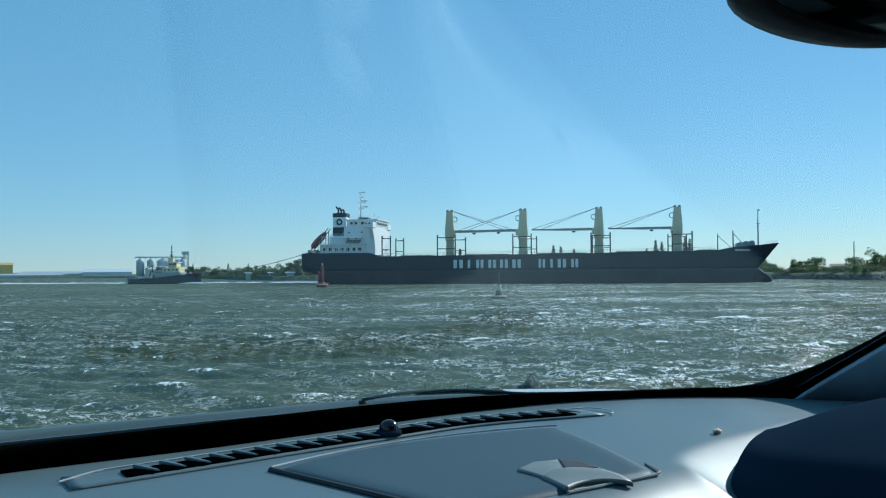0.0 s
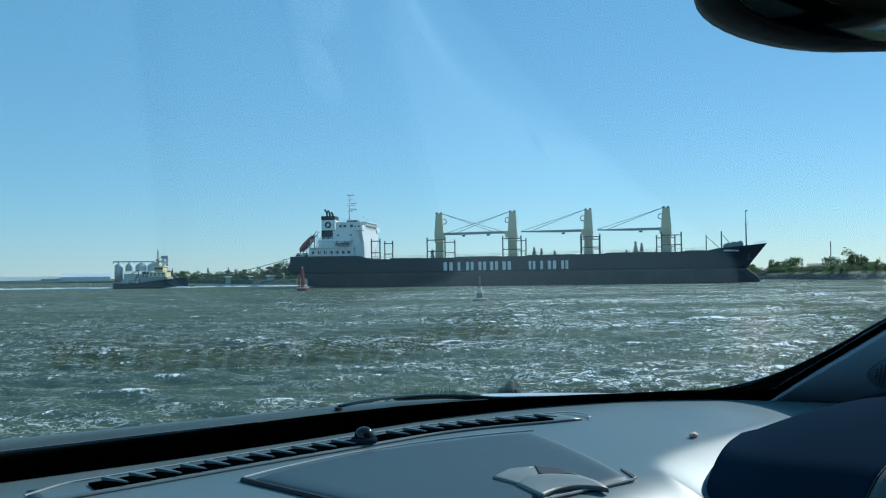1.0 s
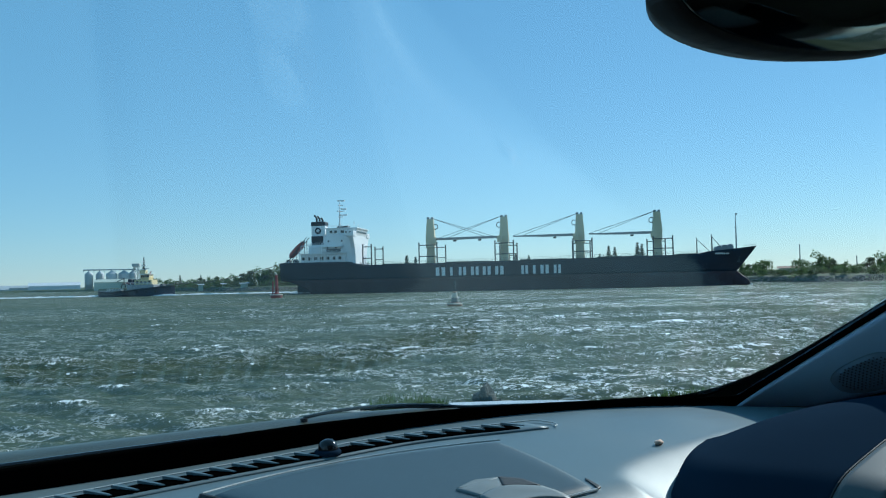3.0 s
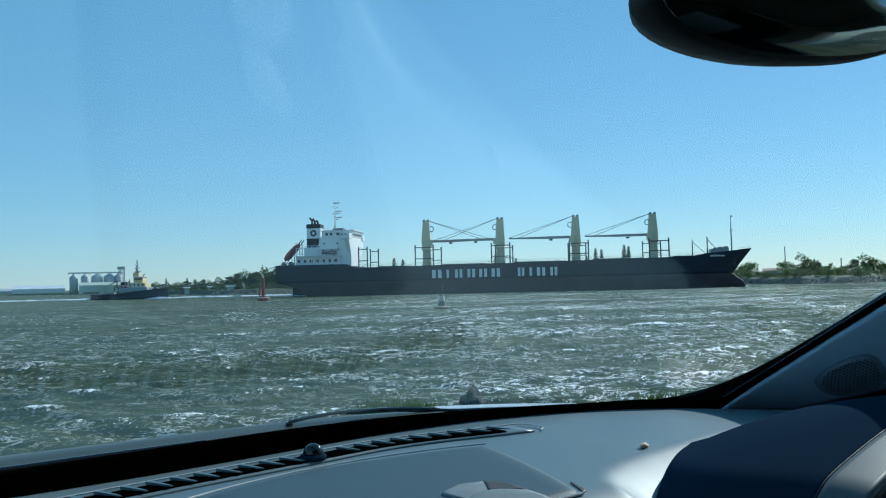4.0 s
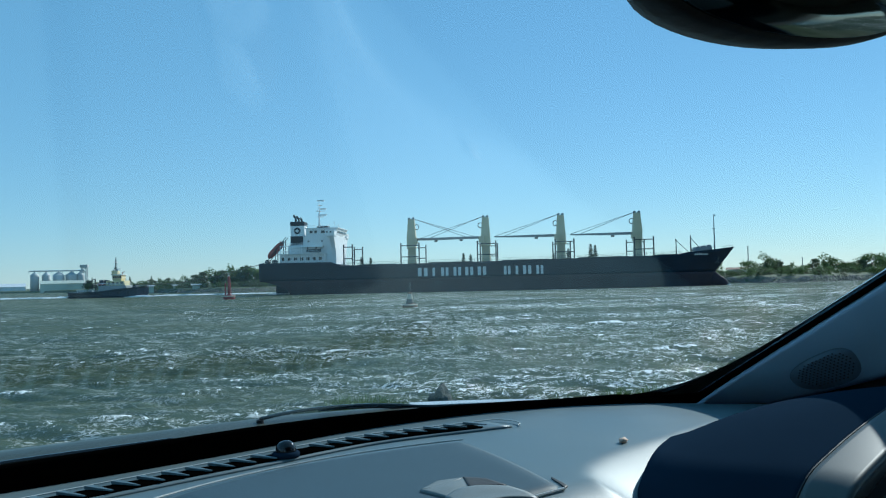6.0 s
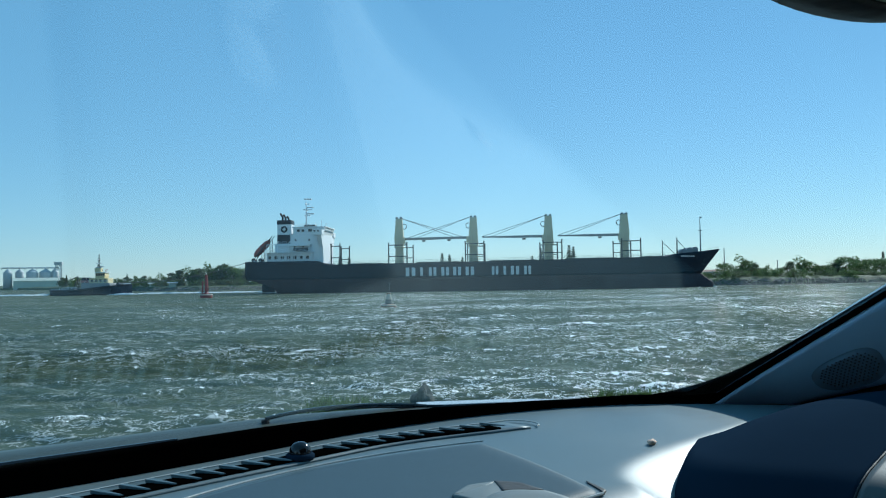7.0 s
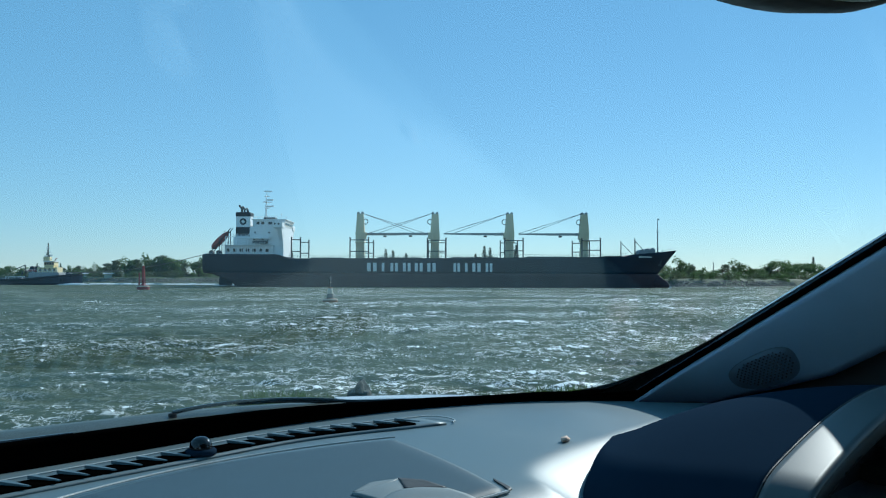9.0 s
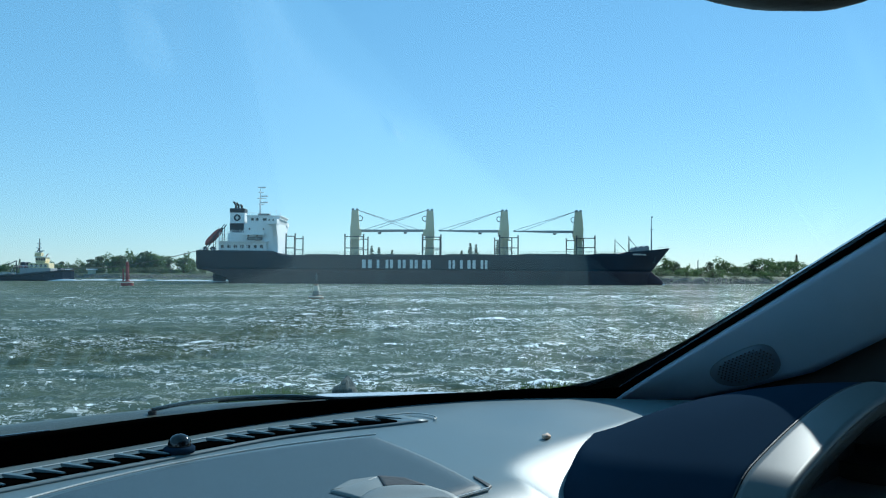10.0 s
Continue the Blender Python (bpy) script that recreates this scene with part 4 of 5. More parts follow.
def build_red_buoy():
    b = thing("channel_buoy", pose(-35.8, 234.3, 0), "tall red lateral channel buoy on a round float", "buoy", "channel buoys")
    smooth(part("float", turned([(1.2, -1.0), (1.5, -0.2), (1.62, 0.0), (1.62, 0.9), (1.5, 1.05), (0.95, 1.1)], 24), M["red"], b), 40)
    part("float_rim", turned([(1.66, 0.72), (1.72, 0.76), (1.72, 0.95), (1.6, 1.0)], 24), M["buoywhite"], b, "sun-bleached rubbing rim")
    smooth(part("tower_base", turned([(0.75, 1.05), (0.72, 1.25), (0.48, 1.5), (0.42, 1.6)], 18), M["red"], b), 30)
    smooth(part("tower", turned([(0.40, 1.5), (0.40, 2.6), (0.36, 5.2), (0.32, 5.4)], 16), M["red"], b), 30)
    side = part("reflector_column", turned([(0.20, 1.05), (0.22, 1.3), (0.22, 4.4), (0.16, 4.55)], 10, (-0.95, -0.2)), M["red"], b, "sunlit side column with radar reflector")
    for z in (2.4, 4.2):
        part("bracket", rods([((-0.95, -0.2, z), (0, 0, z), 0.07)], 6), M["red"], side)
    part("ladder", rods([((0.62, -0.35, 1.2), (0.40, -0.2, 5.2), 0.05), ((0.62, 0.1, 1.2), (0.40, 0.1, 5.2), 0.05)], 5), M["red"], b)
    part("platform", turned([(0.42, 5.2), (0.46, 5.25), (0.46, 5.4), (0.38, 5.45)], 16), M["red"], b)
    part("can_topmark", turned([(0.34, 5.45), (0.36, 5.5), (0.36, 6.3), (0.3, 6.35)], 14), M["red"], b)
    part("lantern", turned([(0.16, 6.35), (0.2, 6.45), (0.2, 6.65), (0.12, 6.8), (0.08, 6.85)], 12), M["buoywhite"], b)
    return b


def build_white_buoy():
    b = thing("marker_buoy", pose(7.15, 118.8, 0), "weathered cream marker buoy with dark top on a brown float", "buoy", "channel buoys")
    smooth(part("float", turned([(0.8, -0.6), (1.0, -0.1), (1.08, 0.05), (1.06, 0.34), (0.9, 0.44), (0.5, 0.5)], 24), M["buoybrown"], b), 40)
    part("float_rim", turned([(1.09, 0.24), (1.12, 0.28), (1.1, 0.38), (0.98, 0.42)], 24), M["buoywhite"], b)
    smooth(part("body", turned([(0.42, 1.12), (0.40, 1.3), (0.32, 1.75), (0.24, 1.95), (0.1, 2.0)], 18), M["buoywhite"], b), 30)
    smooth(part("lower_body", turned([(0.55, 0.45), (0.52, 0.6), (0.46, 1.1), (0.40, 1.16)], 18), M["buoygrey"], b), 30)
    part("collar", turned([(0.28, 1.92), (0.33, 1.98), (0.33, 2.06), (0.2, 2.1)], 14), M["buoybrown"], b)
    part("post", rods([((0, 0, 2.0), (0, 0, 3.3), 0.055)], 8), M["dark"], b)
    part("lamp", turned([(0.12, 2.45), (0.16, 2.5), (0.16, 2.75), (0.06, 2.85)], 12), M["dark"], b)
    part("top_mark", turned([(0.03, 3.0), (0.17, 3.05), (0.17, 3.3), (0.02, 3.65)], 10), M["dark"], b)
    for k in range(3):
        a = k * math.tau / 3
        part("lifting_eye", rods([((0.8 * math.cos(a), 0.8 * math.sin(a), 0.4), (0.8 * math.cos(a), 0.8 * math.sin(a), 0.62), 0.05)], 6), M["dark"], b)
    return b


# ---------------------------------------------------------------- the car
# car space: x to its right, y ahead, z up from the sensor on the dashboard
CAR = pose(-0.068, 0.932, 3.422, 0, 0, 35)
EDGE = [(-0.80, -0.16), (-0.7, -0.07), (-0.56, 0.0), (-0.38, 0.042), (-0.17, 0.056), (-0.03, 0.07), (0.145, 0.083), (0.31, 0.053), (0.46, -0.018), (0.547, -0.098), (0.60, -0.18), (0.64, -0.26)]
FRIT = [(-0.6, 0.024), (-0.38, 0.023), (-0.15, 0.023), (0.0, 0.021), (0.141, 0.017), (0.285, 0.014), (0.43, 0.013), (0.56, 0.019), (0.64, 0.03)]


HOOD_LEFT = [(-0.452, 0.192), (-0.4, 0.172), (-0.36, 0.167), (-0.34, 0.17), (-0.32, 0.178), (-0.302, 0.194), (-0.285, 0.22), (-0.268, 0.255), (-0.25, 0.3), (-0.232, 0.345), (-0.215, 0.4)]
SCOOP = [(0.118, -0.40), (0.135, -0.312), (0.151, -0.278), (0.18, -0.249), (0.22, -0.233), (0.27, -0.226), (0.33, -0.226), (0.72, -0.226)]
SCOOP_SLOPE = 0.40
HOOD_RIGHT = [(-0.49, 0.74), (-0.32, 0.68), (-0.25, 0.6), (-0.215, 0.5)]
HOOD_TOP = [(-0.49, 0.057), (-0.452, 0.058), (-0.42, 0.057), (-0.39, 0.053), (-0.36, 0.048), (-0.32, 0.039), (-0.285, 0.027), (-0.25, 0.010), (-0.215, -0.010)]


def edge(u):
    """Front edge of the dashboard, eased."""
    return sum(lerp_table(EDGE, u + d) for d in (-0.05, -0.025, 0, 0.025, 0.05)) / 5


def dash_z(u, v):
    """Height of the dashboard top."""
    f = edge(u) - v
    # round the instrument hood the top falls away towards the seats
    g = max(0.0, sum(lerp_table(SCOOP, u + d) for d in (-0.02, -0.01, 0, 0.01, 0.02)) / 5 - v)
    fall = SCOOP_SLOPE * g * g / (g + 0.008)
    return 0.0 - max(0.10 * ease(f, 0.36, 0.55), min(fall, 0.07)) - 0.004 * math.cos(u * 5)


def build_car():
    car = thing("car", CAR, "parked car seen from its front passenger seat", "car")

    def top(u, v):
        x = -0.72 + 1.44 * u
        y = edge(x) - 0.60 * v
        return (x, y, dash_z(x, y))
    dash = smooth(part("dashboard", sheet(top, 180, 90, 0.02), M["dash"], car, "blue-grey grained plastic dashboard, dusty"), 60)

    # storage lid, its edges narrowing towards the seats
    def lid(u, v, z=0.0035):
        xl = -0.112 - 0.058 * v
        xr = 0.106 + 0.105 * v - 0.026 * v * v
        x = xl + (xr - xl) * u
        y = -0.292 + 0.215 * v + 0.036 * v * (1 - (2 * u - 1) ** 2)
        k = min(u, 1 - u, v, 1 - v)
        return (x, y, dash_z(x, y) + z - 0.004 * (1 - ease(k, 0, 0.05)))
    lid_ob = smooth(part("storage_lid", sheet(lid, 30, 24, 0.006), M["dashlid"], dash, "darker dashboard storage lid with a finger recess"), 50)
    # lid grooves: dark gap at its left side, edge glints painted as pale rods
    part("lid_gap", tube([Vector(lid(0, k / 20)) + Vector((-0.003, 0, 0.0015)) for k in range(21)], 0.003), M["black"], dash)
    part("lid_lip", tube([Vector(lid(k / 24, 1)) + Vector((0, 0.004, 0.003)) for k in range(25)], 0.0010), M["lip"], dash, "edge of the lid, its sun glint painted pale")
    part("lid_lip", tube([Vector(lid(k / 24, 0)) + Vector((0, -0.001, 0.002)) for k in range(12, 25)], 0.0014), M["lip"], dash, "edge of the lid, its sun glint painted pale")
    # finger recess: a bright scoop, its deep shade as a black plate, a rounded tongue
    def plate(a, b, c, d, lift, bulge):
        a, b, c, d = (Vector(q) for q in (a, b, c, d))

        def fn(u, v):
            q = a.lerp(b, u).lerp(d.lerp(c, u), v)
            return (q.x, q.y, dash_z(q.x, q.y) + lift + bulge * math.sin(math.pi * u) * math.sin(math.pi * v))
        return sheet(fn, 12, 8, 0.003)
    smooth(part("recess", plate((0.004, -0.219), (0.063, -0.212), (0.042, -0.241), (0.006, -0.252), 0.0052, 0.0012), M["handle"], lid_ob, "light grey finger recess"), 60)
    smooth(part("recess_tip", plate((0.006, -0.218), (0.035, -0.205), (0.063, -0.213), (0.02, -0.222), 0.0054, 0.0), M["handle"], lid_ob), 60)
    smooth(part("throat", plate((0.060, -0.212), (0.070, -0.232), (0.066, -0.262), (0.040, -0.241), 0.0060, 0.0), M["black"], lid_ob), 60)

    smooth(part("corner_gap", plate((0.109, -0.291), (0.124, -0.262), (0.128, -0.258), (0.115, -0.289), 0.0012, 0.0), M["black"], lid_ob), 60)

    def tongue(u, v):
        x, y = 0.004 + 0.062 * u + 0.004 * v * (1 - 2 * u), -0.252 + 0.012 * math.sin(math.pi * u) - 0.012 * u - 0.040 * v
        return (x - 0.012 * v * (1 - u), y, dash_z(x, y) + 0.0056 + 0.0022 * math.sin(math.pi * u) * math.sin(math.pi * min(v + 0.35, 1)))
    smooth(part("tongue", sheet(tongue, 16, 10, 0.004), M["handle"], lid_ob), 60)

    # demister outlet: a shallow tray, slanting slats, and a border with its sun glint painted pale
    def vent_mid(u):
        return edge(u) - 0.062 - 0.03 * ease(u, 0.05, 0.30) - 0.02 * ease(-u, 0.1, 0.4)
    tray = smooth(part("vent_tray", sheet(lambda a, b: (-0.34 + 0.62 * a, vent_mid(-0.34 + 0.62 * a) + (b - 0.5) * 0.048, dash_z(-0.34 + 0.62 * a, vent_mid(-0.34 + 0.62 * a)) + 0.0022), 60, 4, 0.003), M["dash"], dash))
    # the open slot's shade, painted as a matt black sheet on the tray
    hole = smooth(part("vent_slot", sheet(lambda a, b: (-0.292 + 0.54 * a, vent_mid(-0.292 + 0.54 * a) - 0.004 + (b - 0.5) * 0.024, dash_z(-0.292 + 0.54 * a, vent_mid(-0.292 + 0.54 * a)) + 0.0042), 60, 3, 0.003), M["frit"], dash))
    rim = []
    for k in range(60):
        for off in (0.026,):
            a, b = -0.345 + 0.633 * k / 60, -0.345 + 0.633 * (k + 1) / 60
            rim.append(((a, vent_mid(a) + off * ease(a, -0.36, -0.30), dash_z(a, vent_mid(a)) + 0.003), (b, vent_mid(b) + off * ease(b, -0.36, -0.30), dash_z(b, vent_mid(b)) + 0.003), 0.0009))
    for k in range(12):
        t0, t1 = math.pi * k / 12, math.pi * (k + 1) / 12
        c = (0.286, vent_mid(0.286))
        rim.append(((c[0] + 0.016 * math.sin(t0), c[1] + 0.026 * math.cos(t0), dash_z(*c) + 0.003), (c[0] + 0.016 * math.sin(t1), c[1] + 0.026 * math.cos(t1), dash_z(*c) + 0.003), 0.0009))
    part("vent_border", rods(rim, 5), M["lip"], tray, "moulded border of the demister outlet, its sun glint painted pale")
    for k in range(22):
        u = -0.283 + 0.0248 * k
        if -0.03 < u < 0.035:
            continue
        y, z = vent_mid(u), dash_z(u, vent_mid(u))
        zz = z + 0.0046
        fin = loft([[(u + 0.002, y + 0.0085, zz), (u + 0.011, y + 0.0085, zz), (u + 0.020, y - 0.0165, zz), (u + 0.0175, y - 0.0165, zz)],
                    [(u + 0.002, y + 0.0085, zz + 0.003), (u + 0.009, y + 0.0085, zz + 0.003), (u + 0.019, y - 0.0165, zz + 0.001), (u + 0.018, y - 0.0165, zz + 0.001)]], closed=True)
        part("slat", fin, M["dash"], hole)
    # sun sensor
    smooth(part("sensor_base", turned([(0.0145, -0.001), (0.0145, 0.003), (0.0125, 0.0045)], 24), M["binnacle"], dash), 30)
    smooth(part("sun_sensor", turned([(0.0108, 0.003), (0.0108, 0.006), (0.010, 0.010), (0.0078, 0.0133), (0.0043, 0.0153), (0.001, 0.0159)], 24), M["gloss"], dash, "glossy black domed sun sensor"), 50)
    # crumb
    bm = bmesh.new()
    bmesh.ops.create_icosphere(bm, subdivisions=2, radius=0.0058)
    for v in bm.verts:
        v.co = Vector((v.co.x * 1.35, v.co.y * 0.75, v.co.z * 0.5)) * (1 + 0.35 * noise.noise(v.co * 260))
    crumb = smooth(part("crumb", bm, M["skin"]))
    crumb.matrix_world = CAR @ pose(0.2945, -0.214, dash_z(0.2945, -0.214) + 0.0026, 0, 0, 20)
    tagged(crumb, "small tan crumb lying on the dashboard", "crumb")

    build_binnacle(car)
    build_screen(car)
    build_shell(car)
    return car


def build_binnacle(car):
    """Hood over the instruments: an arch that swells from the dashboard and ends in a seamed rim."""
    c = 0.42

    def soft(table, y):
        return sum(lerp_table(table, y + d) for d in (-0.03, -0.02, -0.01, 0, 0.01, 0.02, 0.03)) / 7

    def section(u, y):
        """Point of the hood's cross-section: a short wall at its left foot, then the arch."""
        xl, xr, h = soft(HOOD_LEFT, y) - 0.010, soft(HOOD_RIGHT, y), soft(HOOD_TOP, y)
        xm = lerp_table([(-0.25, 0.46), (-0.32, 0.44), (-0.452, 0.50)][::-1], y)
        p = lerp_table([(-0.452, 1.8), (-0.36, 1.95), (-0.22, 1.9)], y)
        if u < 0.12:
            return (xl, y, -0.09 + 0.056 * u / 0.12)
        s = (u - 0.12) / 0.88
        x = xl + (xr - xl) * (0.55 * s * s + 0.45 * s)
        side = (xm - x) / (xm - xl) if x < xm else (x - xm) / (xr - xm)
        side = min(side, 1.0)
        turn = 0.034 * max(0.0, (side - 0.80) / 0.20) ** 2.4 if x < xm else 0.0
        return (x, y, h - max(h, 0.002) * side ** (p if x < xm else 2.4) - turn)

    def hood(u, v):
        return section(u, -0.215 - 0.237 * v)
    ob = smooth(part("instrument_hood", sheet(hood, 90, 50, 0.005), M["binnacle"], car, "dark blue-black padded hood over the instruments"), 60)

    def rim(u, v):
        q = Vector(section(u, -0.4535 - 0.036 * min(v / 0.8, 1)))
        return q + Vector((0, 0, 0.0012 - 0.004 * v * v - 0.012 * max(0, v - 0.8) / 0.2))
    smooth(part("hood_rim", sheet(rim, 90, 10, 0.005), M["rim"], ob, "grey rim of the hood beyond a stitched seam"), 60)
    part("seam", tube([Vector(hood(k / 60, 1.0)) + Vector((0, 0, 0.0004)) for k in range(7, 61)], 0.0011), M["black"], ob)
    part("instrument_panel", boxes((c - 0.19, c + 0.25, -0.40, -0.36, -0.22, -0.004)), M["black"], ob)
    wheel = bmesh.new()
    n = 40
    centre, tilt = Vector((c, -0.62, -0.17)), radians(65)
    for k in range(n):
        a0, a1 = math.tau * k / n, math.tau * (k + 1) / n
        p = [centre + Vector((0.185 * math.cos(a), 0.185 * math.sin(a) * math.cos(tilt), 0.185 * math.sin(a) * math.sin(tilt))) for a in (a0, a1)]
        rod(wheel, p[0], p[1], 0.0155, seg=10)
    w = smooth(part("steering_wheel", wheel, M["black"], car, "black steering wheel rim"), 60)
    part("wheel_hub", rods([(centre + Vector((0, 0.03, -0.01)), centre + Vector((0, -0.02, 0.0)), 0.07)], 20), M["black"], w)
    for s in (-1, 1):
        part("wheel_spoke", boxes((c + (0.05 if s > 0 else -0.18), c + (0.18 if s > 0 else -0.05), -0.635, -0.60, -0.19, -0.165), bevel=0.005), M["black"], w)


def side_line(v):
    """Where the glass meets the right pillar."""
    return Vector((0.60, v, 0.011 + 0.632 * (-0.111 - v)))


def screen_point(u, v):
    """Windscreen surface: u across -1..1, v up 0..1."""
    x0 = 0.60 * u
    base = Vector((x0, max(edge(x0), -0.128) + 0.004, lerp_table(FRIT, min(abs(x0), 0.57) * (1 if x0 > 0 else -1)) - 0.004))
    topp = Vector((0.60 * u, -0.70 - 0.06 * u * u, 0.50 - 0.079 * u * u))
    p = base.lerp(topp, v)
    p.z += 0.06 * math.sin(math.pi * v) * (1 - u * u)
    return p


def build_screen(car):
    glass = smooth(part("windscreen", sheet(lambda a, b: screen_point(2 * a - 1, b), 40, 24), M["glass"], car, "clear laminated windscreen"), 60)
    # printed black border and rubber at the foot of the glass
    band = smooth(part("black_border", sheet(lambda a, b: (-0.66 + 1.25 * a, edge(-0.66 + 1.25 * a) + 0.0035 - 0.002 * b, -0.012 + (lerp_table(FRIT, -0.66 + 1.25 * a) * (1 - 1.1 * ease(-0.66 + 1.25 * a, 0.50, 0.59)) + 0.012) * b), 80, 4, 0.003, (0, 1, 0)), M["frit"], glass))
    def border(a, b):
        v = -0.075 - 0.70 * a
        q = side_line(v)
        near = math.exp(-a * 13)
        wide = 0.010 + 0.012 * near
        upper = q + Vector((-0.085, 0.02, 0.022)) * near + Vector((0, 0, 0.003))
        lower = q + Vector((0.004, 0.3 * wide, -wide))
        return upper.lerp(lower, b)
    smooth(part("side_border", sheet(border, 60, 4, 0.004, (0.6, 0.6, 0)), M["frit"], glass), 40)
    # pillar trim beside the glass, both sides
    def trim(sign):
        def fn(a, b):
            v = -0.07 - 0.73 * a
            inner = side_line(v) + Vector((0.004, 0, -0.011 - 0.013 * math.exp(-a * 13)))
            outer = Vector((0.70, v, lerp_table([(-0.8, 0.33), (-0.427, 0.094), (-0.342, 0.045), (-0.117, -0.028), (-0.07, -0.04)], v)))
            p = inner.lerp(outer, b)
            p.x -= 0.012 * math.sin(math.pi * b)
            p.z += 0.004 * math.sin(math.pi * b)
            p.x *= sign
            return p
        return fn
    right = smooth(part("pillar_trim", sheet(trim(1), 40, 12, 0.02, (0.6, 0.5, 0.2)), M["pillar"], car, "grey-blue moulded windscreen pillar trim"), 60)
    smooth(part("pillar_trim", sheet(trim(-1), 40, 12, 0.02, (-0.6, 0.5, 0.2)), M["pillar"], car), 60)
    for s in (1, -1):
        ext = []
        for v in np.linspace(0.0, -0.80, 12):
            q = side_line(v)
            ext.append([(s * (q.x + dx), q.y + dy, q.z + dz) for dx, dy, dz in ((0.004, 0.004, -0.002), (0.05, 0, 0.018), (0.12, -0.02, 0.012), (0.165, -0.02, -0.06), (0.14, -0.01, -0.08))])
        smooth(part("pillar_outer", loft(ext, closed=True), M["bonnet"], car), 50)
    # tweeter grille, a rounded rhombus of pierced metal
    fn = trim(1)
    def grille(a, b):
        t = math.tau * a
        rr = 1 / (abs(math.cos(t)) ** 2.6 + abs(math.sin(t)) ** 2.6) ** (1 / 2.6)
        p = Vector(fn(0.272 + b * 0.060 * rr * math.cos(t), 0.68 + b * 0.27 * rr * math.sin(t)))
        return p + Vector((-0.006, -0.004, 0.001)) * (1.0 if b < 0.86 else 0.3)
    smooth(part("tweeter_grille", sheet(grille, 40, 8), M["grille"], right, "dark pierced speaker grille"), 30)
    holes = bmesh.new()
    for i in range(-7, 8):
        for j in range(-6, 7):
            x, y = i / 8.2 + (j % 2) * 0.06, j / 7.2
            if abs(x) ** 2.4 + abs(y) ** 2.4 > 0.62:
                continue
            p = Vector(fn(0.272 + 0.060 * x, 0.68 + 0.27 * y)) + Vector((-0.0065, -0.0045, 0.001))
            rod(holes, p, p + Vector((-0.0006, -0.0006, 0)), 0.0011, seg=6)
    tagged(part("grille_holes", holes, M["black"], right), kind="stuff")
    # interior mirror
    m = part("rear_mirror", bmesh.new(), M["black"], car)
    bm = bmesh.new()
    def oval(scale, y, seg=40):
        pts = []
        for k in range(seg):
            t = math.tau * k / seg
            e = 0.97
            x = 0.1316 * scale * math.copysign(abs(math.cos(t)) ** e, math.cos(t))
            z = (0.0317 * scale) * math.copysign(abs(math.sin(t)) ** e, math.sin(t))
            pts.append((x, y, z))
        return pts
    body = loft([oval(0.45, 0.035), oval(0.86, 0.022), oval(1.0, 0.004), oval(1.0, -0.006), oval(0.965, -0.010)], closed=True)
    old = m.data
    body.to_mesh(old)
    body.free()
    bm.free()
    smooth(m, 40)
    tagged(m, "black interior rear-view mirror")
    m.matrix_local = pose(0.0135, -0.556, 0.3415, -1, -6.5, -7)
    gl = part("mirror_glass", loft([oval(0.94, -0.0105), oval(0.93, -0.0118), oval(0.3, -0.0119)], closed=True), M["mirror"], m, "dark mirrored glass")
    smooth(gl, 20)
    part("mirror_stem", rods([((0.0, 0.03, 0.0), (-0.01, 0.10, 0.05), 0.011)], 10), M["black"], m)


